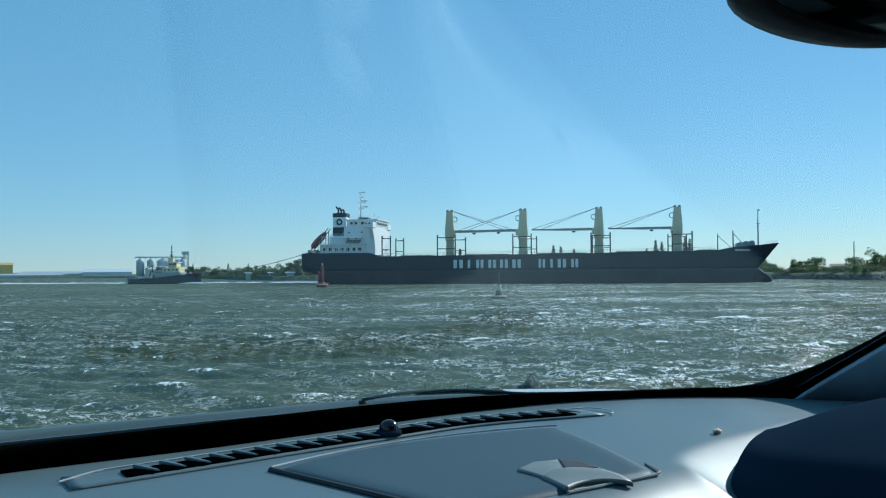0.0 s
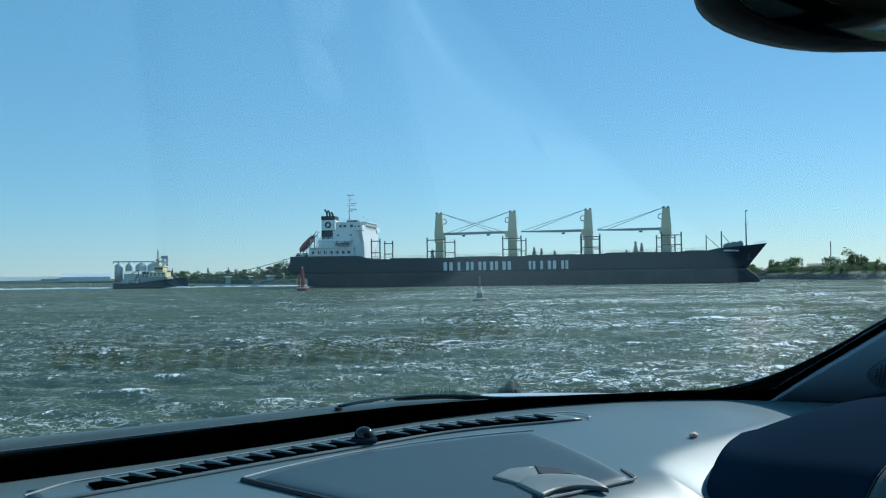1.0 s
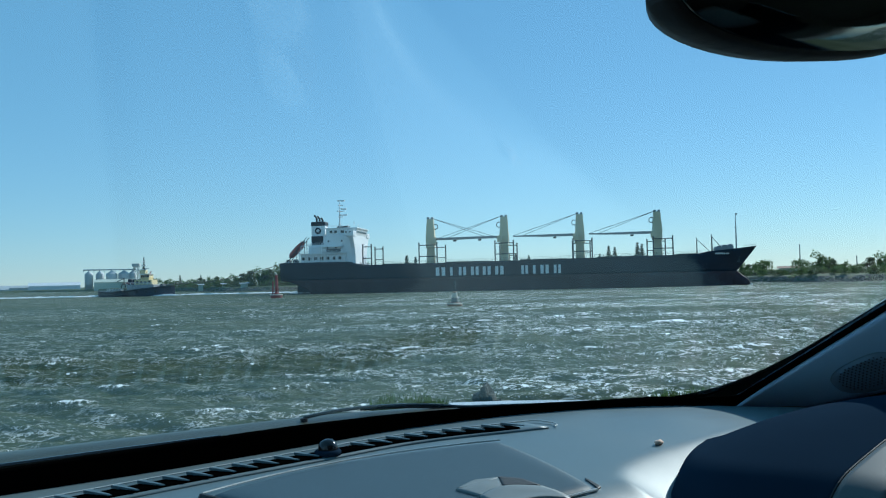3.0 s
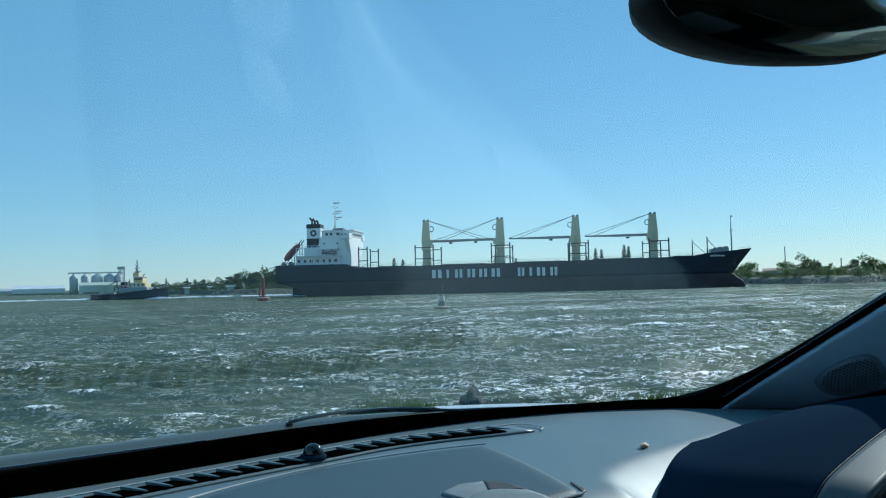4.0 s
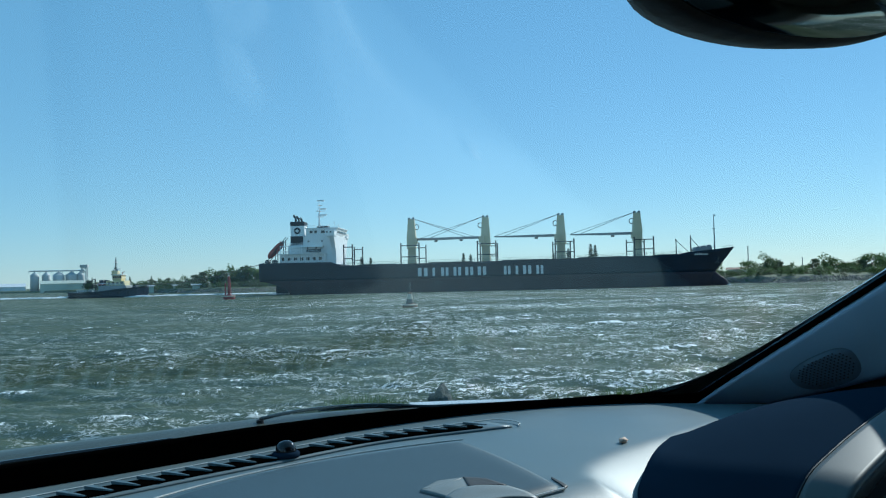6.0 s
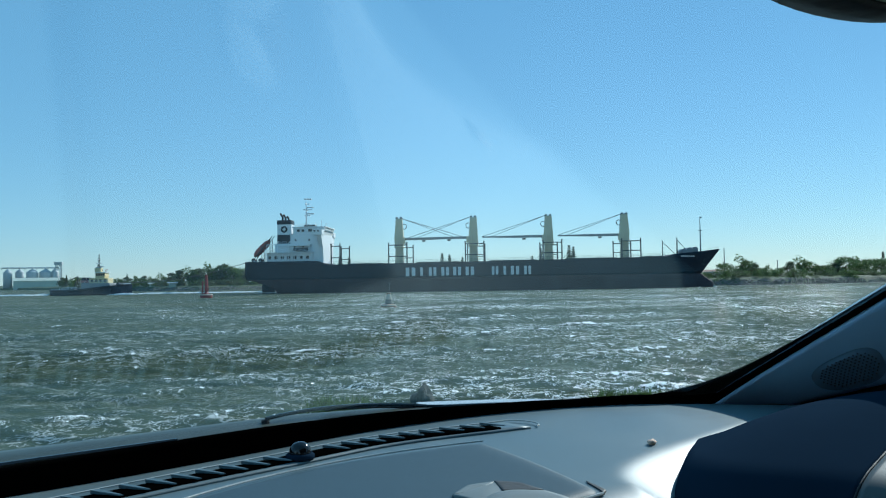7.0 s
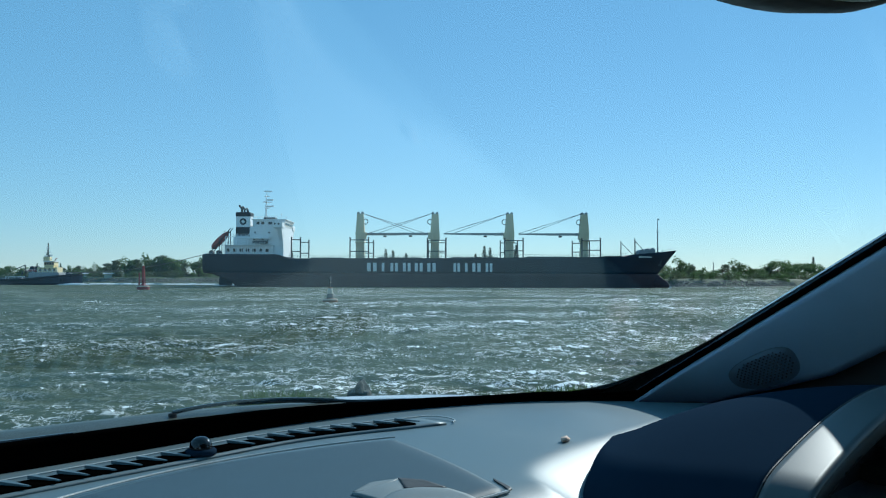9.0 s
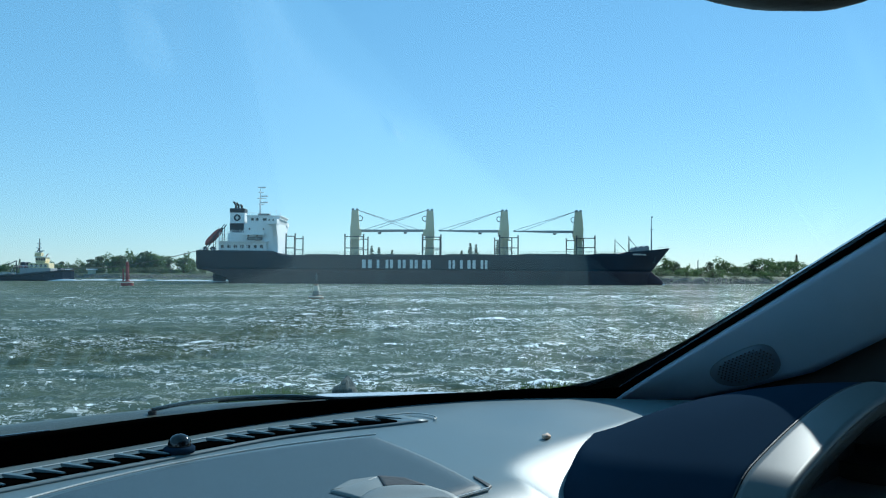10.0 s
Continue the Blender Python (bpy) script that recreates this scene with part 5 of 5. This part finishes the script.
def build_shell(car):
    """The rest of the body that closes the cabin, and the bonnet and wipers ahead of the glass."""
    # cowl below the glass, bonnet falling away beyond it
    lip = [(-0.7, 0.015), (-0.38, 0.013), (0.0, 0.003), (0.3, -0.005), (0.55, -0.011), (0.7, -0.02)]

    def cowl(a, b):
        x = -0.74 + 1.42 * a
        return (x, edge(x) + 0.008 + 0.155 * b, -0.016 + (lerp_table(lip, x) + 0.016) * ease(b, 0.1, 1.0))
    smooth(part("cowl", sheet(cowl, 60, 16, 0.01), M["cowl"], car, "dusty grey cowl panel below the windscreen"), 60)

    # pale strip laid where the sun catches the rear bonnet edge
    def glint_strip(a, b):
        x = 0.33 + 0.21 * a
        return (x, edge(x) + 0.155 + 0.012 * b, lerp_table(lip, x) + 0.0015 + 0.003 * b)
    part("bonnet_edge", sheet(glint_strip, 24, 3, 0.003), M["silver"], car, "rear edge of the bonnet, its sun highlight painted as a pale strip")

    def bonnet(a, b):
        x = -0.74 + 1.48 * a
        return (x, edge(x) + 0.168 + 0.95 * b, lerp_table(lip, x) - 0.002 - 0.045 * ease(b, 0, 0.2) - 0.14 * b)
    smooth(part("bonnet", sheet(bonnet, 40, 20, 0.012), M["bonnet"], car, "pale silver-green bonnet"), 60)

    def wiper(x0, x1, out, h):
        pts = []
        for k in range(15):
            u = k / 14
            x = x0 + (x1 - x0) * u
            pts.append(Vector((x, edge(x) + out, lerp_table(lip, x) + 0.001 + h * math.sin(math.pi * min(u * 1.3 + 0.05, 1)) ** 0.7)))
        w = part("wiper", rods([(a, b, 0.0026) for a, b in zip(pts, pts[1:])], 6), M["gloss"], car, "slim black wiper arm parked on the cowl")
        part("wiper_blade", rods([(a + Vector((0, 0.012, -0.004)), b + Vector((0, 0.012, -0.004)), 0.0025) for a, b in zip(pts[4:], pts[5:])], 6), M["black"], w)
        part("wiper_pivot", rods([(pts[0] + Vector((0, 0, -0.01)), pts[0] + Vector((0, 0, -0.001)), 0.005)], 12), M["black"], w)
        return w
    wiper(0.085, 0.42, 0.135, 0.009)
    wiper(-0.60, -0.06, 0.085, -0.002)
    # roof with headliner, doors, seats' bulkhead behind
    part("roof", boxes((-0.74, 0.74, -2.2, -0.705, 0.50, 0.54), bevel=0.01), M["headliner"], car)
    for s in (-1, 1):
        x0, x1 = sorted((s * 0.74, s * 0.80))
        d = part("door", boxes((x0, x1, -1.30, 0.02, -0.75, -0.055), bevel=0.01), M["binnacle"], car)
        outline = ((-0.06, -0.056), (-0.62, -0.056), (-0.62, 0.155), (-0.52, 0.15), (-0.42, 0.10), (-0.34, 0.06), (-0.10, -0.02))
        part("door_sail", loft([[(s * x, y, z) for y, z in outline] for x in (0.742, 0.775)], closed=True), M["black"], d)
        part("centre_pillar", boxes((x0, x1, -1.30, -1.18, -0.055, 0.50)), M["headliner"], car)
        part("rear_door", boxes((x0, x1, -2.2, -1.30, -0.75, 0.50)), M["binnacle"], car)
        r0, r1 = sorted((s * 0.69, s * 0.80))
        part("roof_rail", boxes((r0, r1, -1.30, -0.72, 0.38, 0.50)), M["headliner"], car)
    part("cabin_back", boxes((-0.74, 0.74, -2.26, -2.2, -0.75, 0.54)), M["headliner"], car)
    part("cabin_floor", boxes((-0.74, 0.74, -2.2, 0.0, -0.80, -0.75)), M["black"], car)
    # filler boxes added to stop sun leaking past the pillar foot
    for s in (-1, 1):
        x0, x1 = sorted((s * 0.615, s * 0.745))
        part("dash_end", boxes((x0, x1, -0.60, 0.06, -0.3, -0.045)), M["black"], car)
    part("dash_front", boxes((-0.72, 0.72, -0.46, -0.44, -0.75, -0.13)), M["black"], car)
    part("engine_bay", boxes((-0.78, 0.78, 0.0, 1.05, -0.80, -0.26), bevel=0.05), M["bonnet"], car)
    for x in (-0.72, 0.72):
        for y in (0.55, -2.0):
            part("wheel", rods([((x - 0.1, y, -0.75), (x + 0.1, y, -0.75), 0.315)], 28), M["black"], car)
    for x in (-0.37, 0.37):
        st = part("front_seat", boxes((x - 0.24, x + 0.24, -1.35, -0.85, -0.60, -0.40), bevel=0.05), M["headliner"], car)
        part("seat_back", boxes((x - 0.23, x + 0.23, -1.52, -1.38, -0.45, 0.12), bevel=0.05), M["headliner"], st)


# ---------------------------------------------------------------- far bank things
def build_silos():
    D = 1500
    def at(az, d=D):
        return (d * math.sin(radians(az)), d * math.cos(radians(az)))
    g = 6.0
    for k, az in enumerate((-20.43, -19.78, -19.08, -18.35, -17.82)):
        x, y = at(az, D + (12 if k in (0, 1) else 0))
        r = (6.6, 6.6, 9.0, 9.0, 6.0)[k]
        s = thing("silo", pose(x, y, g), "tall galvanised grain silo with conical roof", "silo", "grain silos")
        smooth(part("drum", turned([(r, -3), (r, 22), (r * 0.97, 22.4)], 32), M["silo"], s), 30)
        part("cone_roof", turned([(r * 1.02, 22.3), (r * 0.5, 25.6), (1.2, 27.4), (1.2, 28.6)], 32), M["silo"], s)
        for z in (5, 11, 17):
            part("hoop", turned([(r + 0.1, z), (r + 0.25, z + 0.2), (r + 0.1, z + 0.5)], 32), M["silo"], s)
    (x0, y0), (x1, y1) = at(-20.75), at(-17.6)
    lift = thing("silo_gantry", pose(0, 0, g), "conveyor gantry and lift tower over the silos", "gantry")
    part("conveyor", rods([((x0, y0, 29.3), (x1, y1, 29.3), 1.1)], 8), M["silo"], lift)
    part("lift_tower", rods([((x1 + a, y1 + b, -3), (x1 + a, y1 + b, 38), 0.8) for a in (-3.5, 3.5) for b in (-3.5, 3.5)] + [((x1 - 3.5, y1 - 3.5, z), (x1 + 3.5, y1 + 3.5, z + 5), 0.5) for z in range(0, 36, 6)], 6), M["silo"], lift)
    part("head_house", boxes((x1 - 6, x1 + 6, y1 - 4, y1 + 4, 34, 39)), M["silo"], lift)
    for k in range(6):
        xx, yy = x0 + (x1 - x0) * k / 5, y0 + (y1 - y0) * k / 5
        part("leg", rods([((xx, yy, 26), (xx, yy, 29.5), 0.6)], 6), M["silo"], lift)


def shed(name, az, d, w, depth, h, material, roof, label, z=3.0, group="far sheds"):
    x, y = d * math.sin(radians(az)), d * math.cos(radians(az))
    s = thing(name, pose(x, y, z, 0, 0, -az), label, "building", group)
    part("wall", boxes((-w / 2, w / 2, 0, depth, -3, h)), material, s)
    part("roof", loft([[(-w / 2 - 1, -1, h), (-w / 2 - 1, depth / 2, h + depth * 0.16), (-w / 2 - 1, depth + 1, h)],
                       [(w / 2 + 1, -1, h), (w / 2 + 1, depth / 2, h + depth * 0.16), (w / 2 + 1, depth + 1, h)]]), roof, s)
    n = max(2, int(w / 9)) if group == "bank houses" else 0
    for k in range(n):
        xx = -w / 2 + w * (k + 0.5) / n
        part("opening", boxes((xx - 1.6, xx + 1.6, -0.15, 0.05, h * 0.15, h * 0.6)), M["glassdark"], s)
    return s


def far_sheds():
    shed("storage_shed", -18.9, 1440, 62, 30, 11, M["shed"], M["shed"], "long cream storage shed below the silos")
    shed("warehouse", -22.4, 1850, 95, 40, 9, M["shedwhite"], M["shedwhite"], "long white waterfront warehouse")
    shed("warehouse", -25.6, 1900, 120, 30, 6, M["silo"], M["silo"], "low grey waterfront warehouse")
    shed("yellow_shed", -28.4, 1880, 40, 30, 24, M["yellow"], M["yellow"], "tall ochre-yellow wharf shed")
    shed("wharf_deck", -27.3, 1840, 150, 20, 3, M["silo"], M["silo"], "grey concrete wharf on the far bank")
    for az, d, w in ((-13.6, 640, 3.4), (-12.1, 590, 3.0), (-10.8, 556, 4.6), (-15.2, 830, 5), (-16.3, 980, 7)):
        shed("picnic_shelter", az, d, w, 4, 1.8, M["shed"], M["silo"], "small pale roofed shelter on the bank", 3.2, "bank shelters")
    for az, d, w in ((25.3, 520, 11), (31.9, 470, 10), (32.8, 520, 9)):
        shed("house", az, d, w, 8, 3.2, M["shedwhite"], M["tileroof"], "small house half hidden behind trees", 3.6, "bank houses")


def hills():
    def ridge(az0, az1, d, h, seed):
        def fn(u, v):
            az = radians(az0 + (az1 - az0) * u)
            top = h * (0.55 + 0.45 * noise.noise(Vector((u * 9 + seed, 0, 0)))) * math.sin(math.pi * min(max(u, 0.02), 0.98)) ** 0.35 + 2.2 * noise.noise(Vector((u * 160, seed, 0)))
            dd = d + 400 * v
            return (dd * math.sin(az), dd * math.cos(az), 2 + top * math.sin(math.pi * 0.5 * min(v * 2, 1)))
        return tagged(smooth(part("backdrop_hill", sheet(fn, 200, 8), M["hill"])), "low wooded hills beyond the water, haze painted into their colour", "hill", kind="structure")
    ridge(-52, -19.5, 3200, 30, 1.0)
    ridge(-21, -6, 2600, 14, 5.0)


# ---------------------------------------------------------------- trees
def crown_mesh(bm, centre, size, count, rng, leaf):
    """Leaf clusters as small crossed blades scattered through lumps, open to the sky at the edges."""
    lumps = [(Vector(centre) + Vector((rng.gauss(0, 0.30) * size[0], rng.gauss(0, 0.30) * size[1], rng.uniform(-0.48, 0.46) * size[2])), rng.uniform(0.22, 0.40)) for _ in range(16)]
    for _ in range(count):
        c, r = rng.choice(lumps)
        d = Vector((rng.gauss(0, 1), rng.gauss(0, 1), rng.gauss(0, 0.8))).normalized() * (rng.random() ** 0.4)
        p = c + Vector((d.x * size[0] * r, d.y * size[1] * r, d.z * size[2] * r * 0.8))
        a = Vector((rng.gauss(0, 1), rng.gauss(0, 1), rng.gauss(0, 0.6))).normalized() * leaf * rng.uniform(0.6, 1.3)
        b = a.cross(Vector((rng.gauss(0, 1), rng.gauss(0, 1), rng.gauss(0, 1)))).normalized() * leaf * rng.uniform(0.4, 0.9)
        vs = [bm.verts.new(q) for q in (p - a, p + b * 0.8, p + a, p - b)]
        bm.faces.new(vs)


def tree_kind(name, kind, h, seed, label):
    rng = random.Random(seed)
    t = thing(name, pose(0, 0, -50), label, "tree", "bank trees")
    limbs = [((0, 0, -0.5), (0.1, 0, h * 0.55), 0.035 * h, 0.018 * h)]
    if kind == "pine":
        limbs = [((0, 0, -0.5), (0, 0, h), 0.022 * h, 0.004 * h)]
        bm = bmesh.new()
        for k in range(15):
            z = h * (0.18 + 0.8 * k / 14)
            reach = h * 0.20 * (1.08 - k / 14) * rng.uniform(0.8, 1.1)
            for j in range(6):
                a = math.tau * (j + rng.random() * 0.6) / 6
                tip = Vector((math.cos(a) * reach, math.sin(a) * reach, z + 0.02 * h))
                limbs.append(((0, 0, z), tuple(tip), 0.006 * h, 0.002 * h))
                for q in range(7):
                    p = Vector((0, 0, z)).lerp(tip, 0.3 + 0.75 * q / 7)
                    d = Vector((rng.gauss(0, 1), rng.gauss(0, 1), rng.gauss(0, 0.5))).normalized() * 0.042 * h
                    e = d.cross(Vector((0.3, rng.gauss(0, 1), 1))).normalized() * 0.024 * h
                    bm.faces.new([bm.verts.new(p + w) for w in (-d, e, d, -e)])
        part("trunk", rods(limbs, 5), M["bark"], t)
        part("crown", bm, M["leafdark"], t)
    else:
        for j in range(7):
            a = math.tau * j / 7 + rng.random()
            limbs.append(((0.05, 0, h * rng.uniform(0.3, 0.55)), (math.cos(a) * h * 0.24, math.sin(a) * h * 0.24, h * rng.uniform(0.6, 0.85)), 0.014 * h, 0.005 * h))
        part("trunk", rods(limbs, 6), M["bark"], t)
        bm = bmesh.new()
        size = {"round": (h * 0.62, h * 0.55, h * 0.78), "wide": (h * 0.95, h * 0.8, h * 0.70), "bush": (h * 1.3, h * 1.1, h * 0.95)}[kind]
        crown_mesh(bm, (0, 0, h * (0.52 if kind != "bush" else 0.40)), size, 1100, rng, 0.05 * h)
        part("crown", bm, M["leafgrey" if seed % 3 == 0 else "leaf"], t)
    return t


def plant_trees():
    kinds = [tree_kind("tree", "round", 12, 1, "rounded dark green tree on the far bank"), tree_kind("tree", "wide", 11, 2, "broad spreading green tree on the far bank"),
             tree_kind("tree", "round", 12, 3, "olive-green open-crowned tree on the far bank"), tree_kind("pine_tree", "pine", 16, 4, "tall dark pine on the far bank"),
             tree_kind("shrub", "bush", 4, 5, "low green shrub by the stony shore"), tree_kind("shrub", "bush", 4, 6, "low olive shrub by the stony shore")]
    rng = random.Random(11)

    def plant(k, az, extra, h, z=3.0):
        base = kinds[k]
        nominal = (12, 11, 12, 16, 4, 4)[k]
        p = shore_point(az, extra, z)
        s = h / nominal
        ob = copy_thing(base, Matrix.Translation(p) @ Matrix.Rotation(rng.uniform(0, 6.28), 4, "Z"))
        ob.scale = (s * rng.uniform(0.9, 1.15), s, s)
    # left bank: a belt of trees up to the stern
    az = -17.5
    while az < -5:
        d = lerp_table(SHORE, az)
        base = lerp_table([(-17.5, 12), (-15, 9), (-13, 8), (-11, 9), (-9.8, 13), (-8.8, 14.5), (-6, 13)], az)
        if rng.random() < 0.85:
            plant(rng.choice((0, 0, 1, 2)), az, rng.uniform(25, 60), base * rng.uniform(0.7, 1.05))
        if rng.random() < 0.05:
            plant(3, az, rng.uniform(30, 70), base * 1.25)
        az += 0.34 * 540 / max(d, 400)
    # behind the ship: a few pines stand over the deck
    for a, h in ((7.2, 21), (7.7, 20), (8.6, 18), (13.4, 17), (14.0, 22), (14.4, 21), (15.9, 23), (16.2, 22), (0.2, 20), (0.8, 19)):
        plant(3, a, 60, h)
    for k in range(26):
        plant(rng.choice((0, 1, 2)), -5 + k * 1.0, rng.uniform(30, 90), rng.uniform(8, 12))
    # right bank
    az = 20.5
    while az < 48:
        base = lerp_table([(20, 8), (24.5, 8.5), (26.3, 7), (28.6, 5.5), (29.2, 9.5), (32, 9), (34, 10.5), (38, 10.5), (48, 10)], az)
        if rng.random() < 0.8:
            plant(rng.choice((0, 1, 1, 2)), az, rng.uniform(40, 100), base * rng.uniform(0.5, 1.08))
        if 33 < az < 36 and rng.random() < 0.25:
            plant(3, az, rng.uniform(50, 110), base * 1.2)
        az += 0.42
    plant(0, 27.1, 60, 10.5)
    for k in range(150):
        a = 20.0 + 27 * k / 150 + rng.uniform(-0.2, 0.2)
        plant(rng.choice((4, 5)), a, rng.uniform(9, 42), rng.uniform(2.0, 4.6), 2.4)
    for k in range(64):
        plant(rng.choice((4, 5)), -16.5 + 12.5 * k / 64 + rng.uniform(-0.2, 0.2), rng.uniform(14, 40), rng.uniform(2.4, 5.0), 2.6)
    for b in kinds:
        for o in (*b.children_recursive, b):
            bpy.data.objects.remove(o)


def shore_rocks():
    rng = random.Random(7)
    verts, faces = [], []
    for k in range(5200):
        az = rng.uniform(-15, -3) if k % 3 == 0 else rng.uniform(19, 45)
        e = rng.uniform(-1.5, 9)
        p = shore_point(az, e, max(-0.1, e * 0.26))
        r = rng.uniform(0.2, 0.6)
        i = len(verts)
        for d in ((1, 0, 0), (0, 1, 0), (-1, 0, 0), (0, -1, 0), (0, 0, 0.8), (0, 0, -0.8)):
            j = rng.uniform(0.7, 1.3) * r
            verts.append((p.x + d[0] * j + rng.uniform(-0.1, 0.1), p.y + d[1] * j, p.z + d[2] * j))
        faces += [(i, i + 1, i + 4), (i + 1, i + 2, i + 4), (i + 2, i + 3, i + 4), (i + 3, i, i + 4), (i + 1, i, i + 5), (i + 2, i + 1, i + 5), (i + 3, i + 2, i + 5), (i, i + 3, i + 5)]
    me = bpy.data.meshes.new("shore_rocks")
    me.from_pydata(verts, [], faces)
    me.materials.append(M["stone"])
    tagged(new("shore_rocks", me), "grey armour rocks along the water's edge", "rocks", kind="stuff")


def bank_details():
    """The pointed rock and grass tufts at the edge of the bank before the car."""
    def rock(x, y, z, r, seed, label):
        bm = bmesh.new()
        bmesh.ops.create_icosphere(bm, subdivisions=3, radius=1)
        for v in bm.verts:
            n = noise.noise(v.co * 1.6 + Vector((seed, 0, 0)))
            v.co = Vector((v.co.x * r * (0.95 - 0.45 * max(v.co.z, 0)), v.co.y * r * (0.95 - 0.3 * max(v.co.z, 0)), v.co.z * r * 1.2)) * (1 + 0.42 * n)
        ob = part("rock", bm, M["bankrock"])
        ob.matrix_world = pose(x, y, z)
        return tagged(ob, label, "rock", "bank rocks")
    rock(0.825, 8.58, 2.33, 0.17, 3.0, "pointed grey rock on the edge of the bank")
    rock(0.98, 8.7, 2.2, 0.13, 8.0, "small grey rock on the edge of the bank")
    rock(1.6, 9.0, 2.1, 0.15, 12.0, "small grey rock on the edge of the bank")
    rng = random.Random(5)
    def tuft(x, y, z, n, h, spread):
        bm = bmesh.new()
        for _ in range(n):
            bx, by = rng.gauss(0, spread), rng.gauss(0, spread * 0.6)
            lx, ly = rng.gauss(0, 0.05), rng.gauss(0, 0.05)
            hh = h * rng.uniform(0.5, 1.15)
            w = rng.uniform(0.004, 0.009)
            rows = [[(bx - w, by, -0.05), (bx + w, by, -0.05)], [(bx + lx * 0.4 - w * 0.8, by + ly * 0.4, hh * 0.55), (bx + lx * 0.4 + w * 0.8, by + ly * 0.4, hh * 0.55)],
                    [(bx + lx - w * 0.2, by + ly, hh), (bx + lx + w * 0.2, by + ly, hh)]]
            vs = [[bm.verts.new(p) for p in r] for r in rows]
            for a, b in zip(vs, vs[1:]):
                bm.faces.new((a[0], a[1], b[1], b[0]))
        ob = part("grass_tuft", bm, M["grass"])
        ob.matrix_world = pose(x, y, z)
        return tagged(ob, "tuft of green grass on the edge of the bank", "grass", "bank grass")
    for k in range(16):
        tuft(-0.24 + 0.045 * k + rng.uniform(-0.05, 0.05), 8.5 + rng.uniform(-0.3, 0.2), 2.262 - 0.04 * rng.random() - (0.05 if k > 12 else 0), 40, 0.19, 0.06)
    for k in range(14):
        tuft(2.62 + 0.045 * k, 8.1 + rng.uniform(-0.3, 0.2), 2.31, 40, 0.17, 0.06)
    for k in range(5):
        tuft(1.05 + 0.12 * k, 8.7, 2.19, 24, 0.14, 0.08)


def poles():
    for az, d, h in ((25.98, 480, 16), (27.9, 470, 8), (29.2, 480, 9)):
        x, y = d * math.sin(radians(az)), d * math.cos(radians(az))
        p = thing("light_pole", pose(x, y, 3), "slender grey pole standing on the far bank", "pole", "bank poles")
        part("shaft", rods([((0, 0, -1), (0, 0, h), 0.35, 0.25)], 8), M["steel"], p)
        part("cap", rods([((-0.4, 0, h - 0.1), (0.4, 0, h - 0.1), 0.2)], 6), M["steel"], p)


def tow_rope():
    """Slack line from the tug's bow to the carrier's stern; it travels with the ship."""
    inv = pose(*SHIP0, 0, 0, PSI).inverted()
    a = inv @ (pose(*TUG0, 0, 0, TUG_H) @ Vector((12, 0, 5)))
    b = Vector((-55.5, 10, 12.0))
    pts = [a.lerp(b, k / 24) - Vector((0, 0, 2.2 * math.sin(math.pi * k / 24))) for k in range(25)]
    rope = part("tow_rope", rods([(p, q, 0.13) for p, q in zip(pts, pts[1:])], 5), M["rope"])
    rope.matrix_world = pose(*SHIP0, 0, 0, PSI)
    return tagged(rope, "slack dark tow rope between tug and carrier", "rope")


water = build_water()
build_land()
build_near_bank()
hills()
ship = build_ship()
tug = build_tug()
rope = tow_rope()
buoys = [build_red_buoy(), build_white_buoy()]
build_silos()
far_sheds()
poles()
build_car()
bank_details()
shore_rocks()
plant_trees()


def motions():
    """Carrier, tug and rope make way together; the water drifts and the buoys nod."""
    cx, cy = math.cos(radians(PSI)), math.sin(radians(PSI))
    for ob, start, speed, head in ((ship, SHIP0, SHIP_V, PSI), (rope, SHIP0, SHIP_V, PSI), (tug, TUG0, TUG_V, TUG_H)):
        walk(ob, [(t, pose(start[0] + cx * speed * t, start[1] + cy * speed * t, 0, 0, 0, head)) for t in (0.0, 5.0, 10.0)])
    walk(water, [(t, pose(-0.45 * t, -0.10 * t, 0)) for t in (0.0, 5.0, 10.0)])
    for ob, amp, ph in ((buoys[0], 0.8, 0.3), (buoys[1], 1.6, 1.4)):
        p = ob.matrix_world.translation.copy()
        walk(ob, [(t, pose(p.x, p.y, 0.05 * math.sin(2.1 * t + ph), amp * math.sin(1.9 * t + ph), amp * math.cos(1.6 * t + ph), 0)) for t in np.linspace(0, 10, 21)])


motions()
